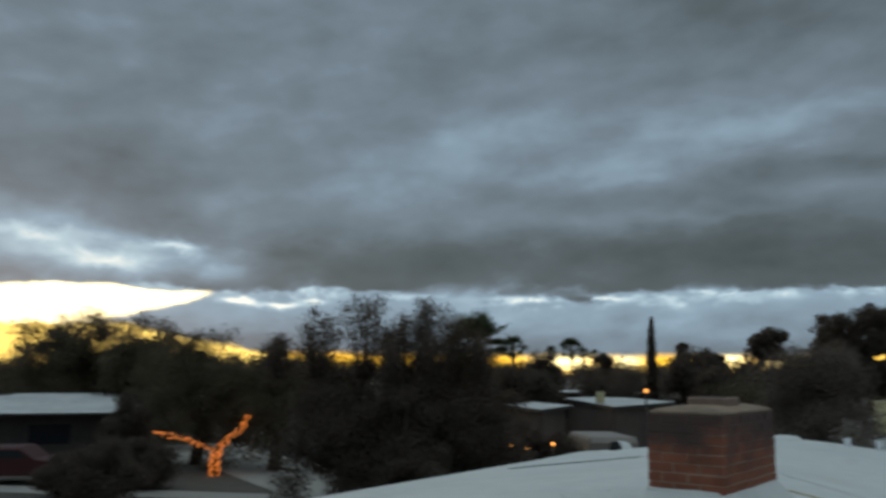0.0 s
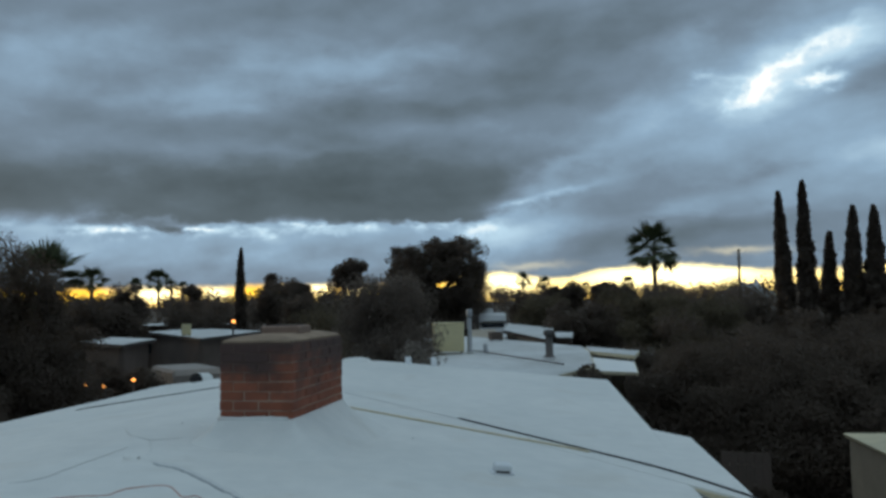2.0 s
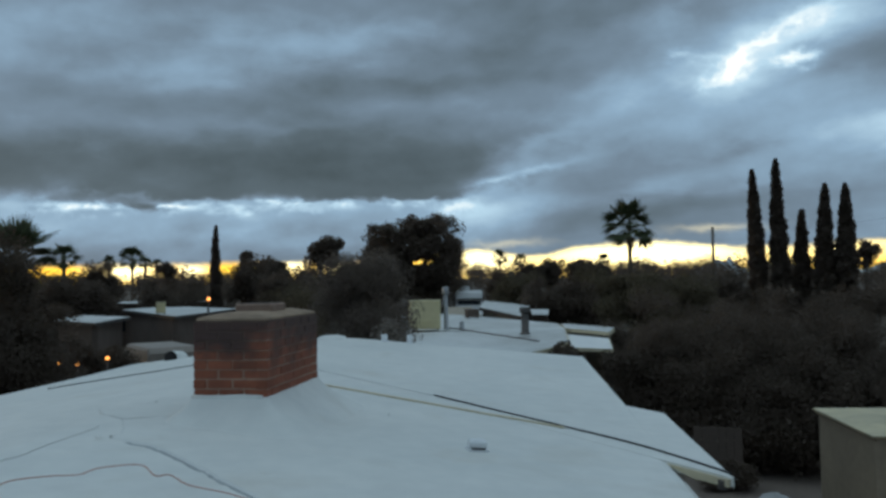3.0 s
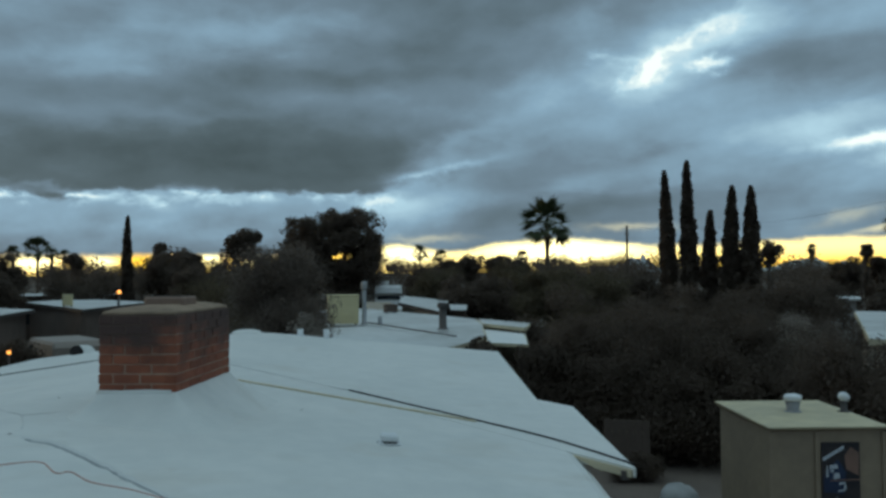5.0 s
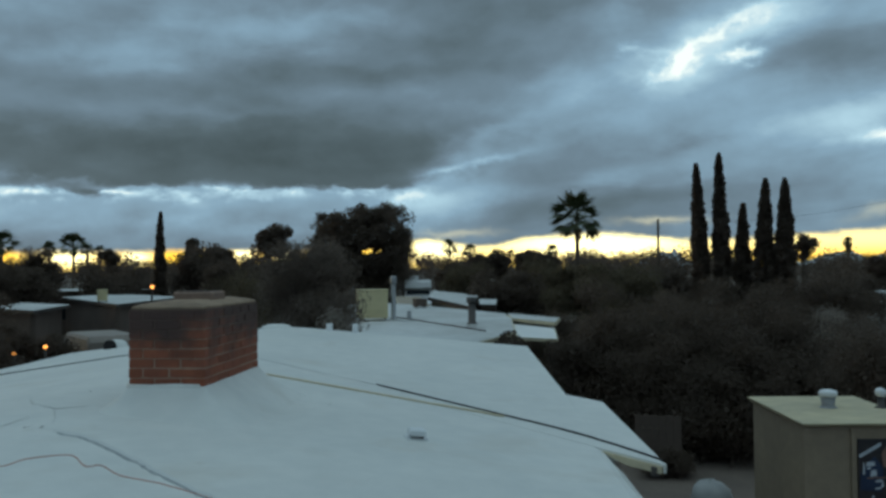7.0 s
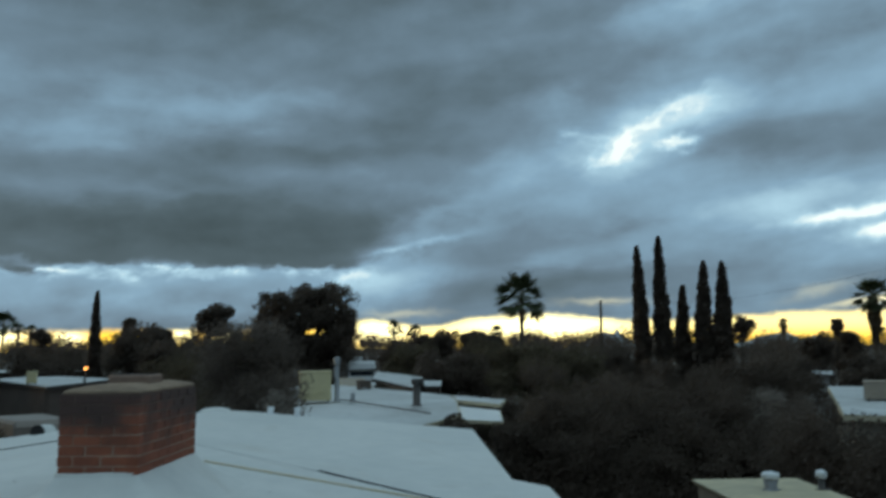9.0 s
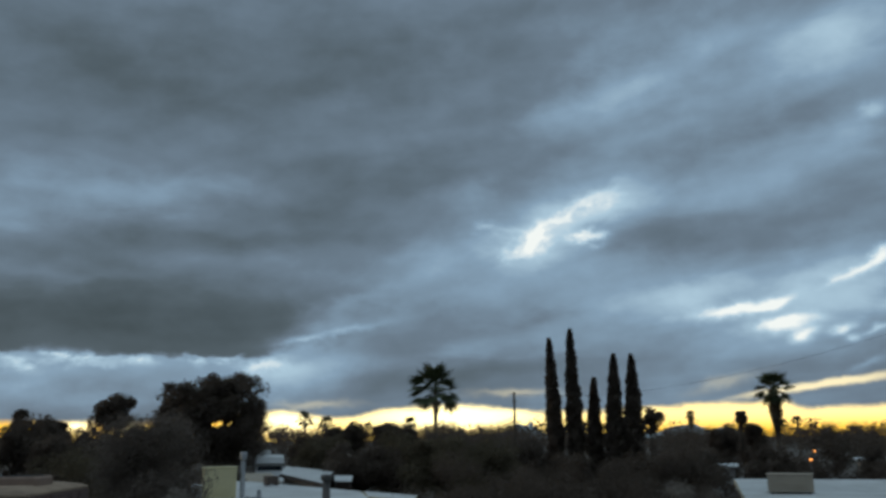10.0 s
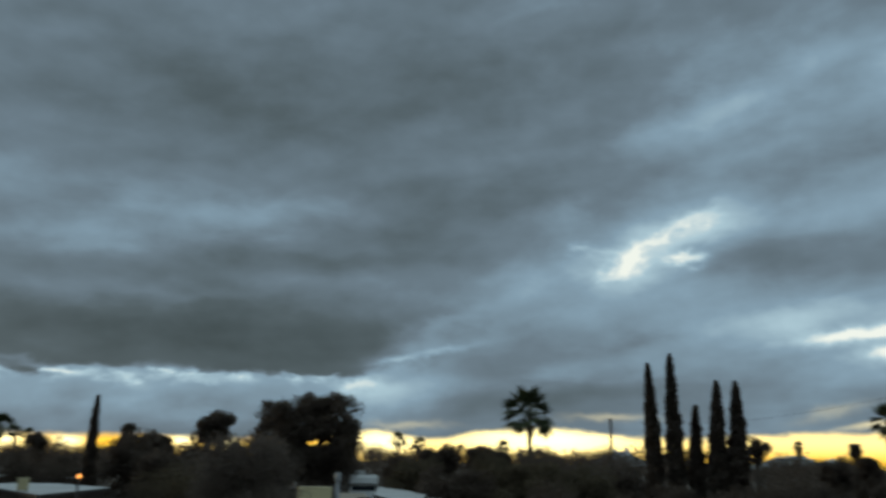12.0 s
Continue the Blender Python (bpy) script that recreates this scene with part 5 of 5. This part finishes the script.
# ---- garden shed with a picture on its wall ----
def make_shed():
    m = pose(5.22, 9.2, 0, 0, 0, -7.0)     # nearest corner; runs +x and +y
    ob = thing("shed", "tall narrow tan garden shed with a cream roof", "shed", m)
    w, d, h = 1.45, 1.9, 2.38
    part("wall", Build().box(0.03, w - 0.03, 0.03, d - 0.03, 0, h, 0.01), "shed_wall", ob)
    part("roof", Build().loft([[(0, 0, h), (w, 0, h), (w, d, h), (0, d, h)], [(-0.03, -0.03, h + 0.025), (w + 0.03, -0.03, h + 0.025), (w + 0.03, d + 0.03, h + 0.045), (-0.03, d + 0.03, h + 0.045)], [(-0.03, -0.03, h + 0.04), (w + 0.03, -0.03, h + 0.04), (w + 0.03, d + 0.03, h + 0.06), (-0.03, d + 0.03, h + 0.06)]]), "shed_roof", ob, "cream-painted sheet roof")
    for x in (0.0, 0.56, w - 0.06):
        part("trim", Build().box(x, x + 0.06, 0.005, 0.03, 0.05, h - 0.03), "shed_wall", ob)
    v = thing("turbine_vent", "round white capped metal vent on the shed roof", "roof vent", m @ pose(0.74, 1.05, h + 0.045) @ Matrix.Scale(0.9, 4))
    part("pipe", Build().lathe([(0.15, 0), (0.10, 0.015), (0.088, 0.04), (0.112, 0.18), (0.01, 0.18)], 20), "galvanized", v, "", True)
    part("cap", Build().lathe([(0.118, 0.17), (0.13, 0.175), (0.132, 0.225), (0.12, 0.25), (0.07, 0.266), (0.005, 0.272)], 20), "white_metal", v, "", True)
    v = thing("wind_vent", "small bright metal weather cap on the shed roof", "roof vent", m @ pose(1.42, 1.02, h + 0.045))
    part("pipe", Build().lathe([(0.12, 0), (0.045, 0.015), (0.04, 0.16), (0.01, 0.16)], 14), "dark_metal", v, "", True)
    part("cap", Build().lathe([(0.02, -0.06), (0.06, -0.045), (0.08, 0.0), (0.065, 0.04), (0.03, 0.06), (0.004, 0.065)], 14, pose(0.0, 0, 0.20, 0, 25, 0)), "white_metal", v, "", True)
    p = thing("poster", "dark printed poster with pale lettering shapes on the shed wall", "poster", m @ pose(0.63, 0.0, 1.20))
    part("sheet", Build().box(0, 0.47, -0.004, 0.004, 0, 1.03), "poster_dark", p)

    def flatpiece(name, pts, mat, lift=0.004):
        n = len(pts)
        vs = [(x, -0.004 - lift, z) for x, z in pts] + [(x, -0.004, z) for x, z in pts]
        part(name, Build().add(vs, [tuple(range(n)), tuple(reversed(range(n, 2 * n)))] + [(i, i + n, (i + 1) % n + n, (i + 1) % n) for i in range(n)]), mat, p)
    flatpiece("figure", [(0.02, 0.42), (0.27, 0.40), (0.30, 0.66), (0.20, 0.82), (0.10, 0.74), (0.03, 0.62)], "poster_blue", 0.002)
    flatpiece("figure", [(0.30, 0.70), (0.45, 0.62), (0.46, 0.90), (0.36, 0.97), (0.28, 0.86)], "poster_tan", 0.002)
    flatpiece("stroke", [(0.01, 0.84), (0.02, 0.80), (0.28, 0.95), (0.27, 0.99)], "poster_white")
    flatpiece("figure", [(0.10, 0.555), (0.47, 0.565), (0.47, 0.58), (0.10, 0.57)], "poster_tan", 0.003)
    for x0, z0, x1, z1 in ((0.09, 0.70, 0.20, 0.76), (0.10, 0.66, 0.15, 0.70), (0.14, 0.58, 0.22, 0.66), (0.20, 0.51, 0.29, 0.545), (0.265, 0.45, 0.30, 0.52), (0.19, 0.425, 0.28, 0.455), (0.15, 0.32, 0.19, 0.36), (0.05, 0.60, 0.08, 0.75)):
        flatpiece("stroke", [(x0, z0), (x1, z0 + 0.01), (x1 - 0.01, z1), (x0 + 0.01, z1 - 0.01)], "poster_white")


make_shed()

# back yard pieces near the shed
g = thing("barbecue_grill", "kettle barbecue under a pale grey cloth cover", "grill", Matrix.Translation((5.12, 11.75, 0)) @ Matrix.Scale(0.96, 4))
b = Build()
rings = []
for i, (r, z) in enumerate(((0.36, 0.30), (0.34, 0.55), (0.31, 0.85), (0.27, 1.0), (0.17, 1.1), (0.02, 1.14))):
    rings.append([(r * (1 + 0.09 * math.sin(3 * a * math.pi / 12 + i) + 0.05 * math.sin(8 * a * math.pi / 12 + 2 * i)) * math.cos(a * math.pi / 12), r * (1 + 0.08 * math.cos(5 * a * math.pi / 12 + i)) * math.sin(a * math.pi / 12), z + 0.03 * math.sin(4 * a * math.pi / 12 + i)) for a in range(24)])
part("cover", b.loft(rings), "cover_cloth", g, "pale grey cloth cover", True)
for a in (0.5, 2.6, 4.7):
    part("leg", Build().tube([(0.24 * math.cos(a), 0.24 * math.sin(a), 0.0), (0.18 * math.cos(a), 0.18 * math.sin(a), 0.5)], 0.014, 6), "dark_metal", g)
gate = thing("yard_gate", "pale grey board gate standing in the dark hedge", "gate", Matrix.Translation(polar(19.9, 18.2)) @ pose(0, 0, 0, 0, 0, -19))
for i in range(6):
    part("board", Build().box(-0.48 + i * 0.16, -0.48 + i * 0.16 + 0.157, 0, 0.025, 0.05, 1.16 - 0.01 * (i % 2), 0.005), "stucco_brown", gate)
for z in (0.25, 0.85):
    part("rail", Build().box(-0.48, 0.47, 0.026, 0.06, z, z + 0.08), "tan_wood", gate)
tree("shrub", "low dark shrub at the foot of the board gate", polar(20.4, 17.6), 0.6, (0.5, 0.3, 0.3), "leaf_dark", 0.15, 20, 0.25, 9000, 0.03, 0.04, 95, sparse=0.1, category="shrub", low=True)
bk = thing("bucket", "white plastic bucket on the patio", "bucket", Matrix.Translation((4.75, 11.0, 0)))
part("shell", Build().lathe([(0.12, 0), (0.155, 0.36), (0.165, 0.36), (0.165, 0.38), (0.15, 0.38), (0.115, 0.02), (0.004, 0.02)], 20), "white_metal", bk, "", True)


# ---- street: parked vehicles and lights ----
def car(place, turn, paint, label, tall=1.42, van=False):
    ob = thing("van" if van else "car", label, "van" if van else "car", Matrix.Translation(place) @ pose(0, 0, 0, 0, 0, turn))
    L, Wd = (4.9, 1.9) if van else (4.5, 1.76)
    if van:
        side = [(-2.45, 0.35), (-2.45, 1.75), (-2.3, 1.95), (0.9, 1.95), (1.5, 1.2), (2.3, 1.02), (2.45, 0.75), (2.45, 0.35)]
    else:
        side = [(-2.2, 0.35), (-2.25, 0.72), (-2.1, 0.92), (-1.55, 0.97), (-0.95, 1.38), (0.45, 1.40), (1.05, 0.98), (2.0, 0.86), (2.25, 0.66), (2.25, 0.35)]
    rings = []
    for y, k in ((-Wd / 2, 0.93), (-Wd / 2 + 0.08, 1.0), (Wd / 2 - 0.08, 1.0), (Wd / 2, 0.93)):
        rings.append([(x * (0.985 if k < 1 else 1.0), y, 0.35 + (z - 0.35) * k) for x, z in side])
    part("body", Build().loft(rings), paint, ob)
    for y in (-Wd / 2 - 0.004, Wd / 2 - 0.002):
        pts = [(0.95, 1.25), (1.35, 1.25), (0.8, 1.72), (0.2, 1.72)] if van else [(-1.1, 1.0), (0.75, 1.0), (0.4, 1.27), (-0.85, 1.27)]
        q = [(x, y, z) for x, z in pts] + [(x, y + 0.006, z) for x, z in pts]
        part("side_window", Build().add(q, [(0, 1, 2, 3), (7, 6, 5, 4), (0, 4, 5, 1), (1, 5, 6, 2), (2, 6, 7, 3), (3, 7, 4, 0)]), "glass", ob)
    for x in (-L * 0.3, L * 0.31):
        for y in (-Wd / 2 + 0.08, Wd / 2 - 0.08):
            wheel = part("wheel", Build().lathe([(0.20, -0.09), (0.31, -0.09), (0.33, -0.05), (0.33, 0.05), (0.31, 0.09), (0.20, 0.09)], 18, pose(x, y, 0.33, 90)), "tyre", ob, "", True)
            part("rim", Build().lathe([(0.195, -0.098), (0.17, -0.101), (0.05, -0.10), (0.05, 0.10), (0.17, 0.101), (0.195, 0.098)], 14, pose(x, y, 0.33, 90)), "galvanized", wheel)
    for y in (-0.6, 0.6):
        part("headlight", Build().box(2.2, 2.265, y - 0.14, y + 0.14, 0.62, 0.74, 0.01), "white_metal", ob)
        part("tail_light", Build().box(-2.27 if not van else -2.46, -2.21 if not van else -2.42, y - 0.12, y + 0.12, 0.66, 0.84, 0.01), "red_paint", ob)
    return ob


car(polar(-54.4, 36.5), 35, "red_paint", "dark red sedan parked before the long low house")
car(polar(-17.25, 35.0), 122, "grey_paint", "dull grey van parked beside the street", van=True)
# motorhome past the white roofs
mh = thing("motorhome", "white motorhome parked far down the street", "motorhome", Matrix.Translation(polar(3.65, 68)) @ pose(0, 0, 0, 0, 0, -92))
side = [(-2.6, 0.5), (-2.6, 3.3), (0.9, 3.35), (1.9, 3.15), (2.05, 2.75), (1.55, 2.55), (2.05, 1.7), (2.8, 1.45), (2.9, 0.5)]
part("body", Build().loft([[(x * (0.98 if abs(y) > 1 else 1.0), y, 0.5 + (z - 0.5) * (0.975 if abs(y) > 1 else 1.0)) for x, z in side] for y in (-1.05, -0.97, 0.97, 1.05)]), "white_paint", mh)
for x, w in ((-1.9, 1.0), (-0.3, 1.1)):
    for y in (-1.065, 1.045):
        part("window", Build().box(x, x + w, y, y + 0.02, 2.1, 2.7), "glass", mh)
part("windscreen", Build().loft([[(1.60, -0.9, 2.50), (1.60, 0.9, 2.50), (1.78, 0.9, 2.20), (1.78, -0.9, 2.20)], [(1.63, -0.9, 2.52), (1.63, 0.9, 2.52), (1.81, 0.9, 2.22), (1.81, -0.9, 2.22)]]), "glass", mh, "dark raked windscreen")
part("stripe", Build().box(-2.58, 1.5, -1.062, -1.045, 1.35, 1.5), "dark_trim", mh)
part("roof_pod", Build().box(-0.9, 0.2, -0.75, 0.1, 3.33, 3.66, 0.06), "white_paint", mh)
part("bumper", Build().box(2.85, 3.0, -0.95, 0.95, 0.5, 0.75, 0.03), "dark_trim", mh)
for y in (-0.75, 0.75):
    part("headlight", Build().box(2.83, 2.9, y - 0.14, y + 0.14, 0.95, 1.15, 0.01), "white_metal", mh)
for x in (-1.6, 2.0):
    for y in (-0.9, 0.9):
        part("wheel", Build().lathe([(0.2, -0.12), (0.38, -0.12), (0.4, -0.06), (0.4, 0.06), (0.38, 0.12), (0.2, 0.12)], 16, pose(x, y, 0.4, 90)), "tyre", mh, "", True)


def lit_tree():
    """A bare little tree wound with warm string lights."""
    ob = thing("lit_tree", "small bare tree wound with warm orange string lights", "tree", Matrix.Translation(polar(-42.6, 36.5)) @ pose(0, 0, 0, 0, 0, 42.6))
    limbs = [([(0, 0, 0), (-0.05, 0, 0.5), (0.05, 0, 1.05)], [0.17, 0.15, 0.12]), ([(0.05, 0, 1.05), (0.5, 0.1, 1.5), (1.0, 0, 1.9), (1.25, 0.1, 2.5)], [0.07, 0.06, 0.045, 0.02]),
             ([(0.05, 0, 1.05), (-0.6, 0, 1.25), (-1.3, -0.1, 1.55), (-2.5, 0, 1.75)], [0.07, 0.06, 0.045, 0.02]), ([(0.05, 0, 1.05), (0.1, 0.2, 1.6), (-0.1, 0.3, 2.3)], [0.05, 0.035, 0.015])]
    b = Build()
    for pts, r in limbs:
        b.tube(pts, r, 7)
    part("trunk", b, "bark", ob, "", True)
    rng = random.Random(3)
    bulb = Build().lathe([(0.004, -0.045), (0.038, -0.015), (0.042, 0.012), (0.004, 0.05)], 6).mesh("bulb", "orange_bulb")
    for pts, r in limbs[:3]:
        total = 60 if pts[0][2] else 75
        wrap = 0.11 if pts[0][2] else 0.19
        for i in range(total):
            f = i / total * (len(pts) - 1)
            a = int(f)
            p = Vector(pts[a]).lerp(Vector(pts[a + 1]), f - a)
            ang = i * 1.9
            o = new("bulb", bulb)
            o.parent = ob
            o.matrix_basis = Matrix.Translation(p + Vector((math.cos(ang) * wrap, math.sin(ang) * wrap, rng.uniform(-0.09, 0.09))))


lit_tree()


def post_lamp(place, high, label, size=0.09, group="street lights"):
    ob = thing("lamp_post", label, "lamp", Matrix.Translation(place), group)
    part("pole", Build().lathe([(0.07, 0), (0.07, 0.08), (0.035, 0.12), (0.03, high - size), (0.01, high - size)], 10), "dark_metal", ob, "", True)
    part("globe", Build().lathe([(0.02, high - size), (size, high - size * 0.4), (size * 1.1, high), (size * 0.8, high + size * 0.6), (0.01, high + size)], 12), "lamp_glow", ob, "glowing orange globe", True)
    part("hood", Build().lathe([(size * 1.3, high + size * 0.85), (size * 0.6, high + size * 1.3), (0.01, high + size * 1.5)], 12), "dark_metal", ob, "", True)


post_lamp(polar(38.75, 56), 3.45, "small orange yard lamp among dark trees", 0.06)
post_lamp(polar(-13.92, 44), 3.50, "street lamp glowing orange over the roofs", 0.10)
post_lamp(polar(-23.03, 31), 1.72, "low garden lamp glowing orange beside the street", 0.045, "garden lamps")
post_lamp(polar(-21.95, 31), 1.62, "low garden lamp glowing orange beside the street", 0.05, "garden lamps")
post_lamp(polar(-20.20, 31), 1.80, "low garden lamp glowing orange beside the street", 0.065, "garden lamps")
post_lamp(polar(38.5, 50), 3.1, "street lamp glowing orange among dark trees", 0.07)

# wooden utility pole by the cypress row
up = thing("utility_pole", "bare wooden utility pole rising over the trees", "utility pole", Matrix.Translation(polar(20.05, 70)))
part("pole", Build().lathe([(0.16, -0.1), (0.14, 2.0), (0.095, 8.1), (0.02, 8.13)], 12), "bark", up, "", True)
part("step", Build().tube([(-0.22, 0, 7.4), (0.22, 0, 7.4)], 0.03, 6), "dark_metal", up)
# overhead line from the pole to the next one, which stands in the pine
far_pole = thing("utility_pole", "wooden utility pole hidden in the dark pine", "utility pole", Matrix.Translation(polar(52.0, 36)))
part("pole", Build().lathe([(0.15, -0.1), (0.13, 2.0), (0.09, 9.75), (0.02, 9.78)], 12), "bark", far_pole, "", True)
p1, p2 = polar(20.05, 70, 8.02), polar(52.0, 36, 9.66)
line = [p1.lerp(p2, i / 40) - Vector((0, 0, 4 * 1.55 * (i / 40) * (1 - i / 40))) for i in range(41)]
single("overhead_wire", Build().tube([tuple(p) for p in line], 0.006, 5), "black_rubber", "black overhead cable sagging between utility poles", "cable", smooth=True)
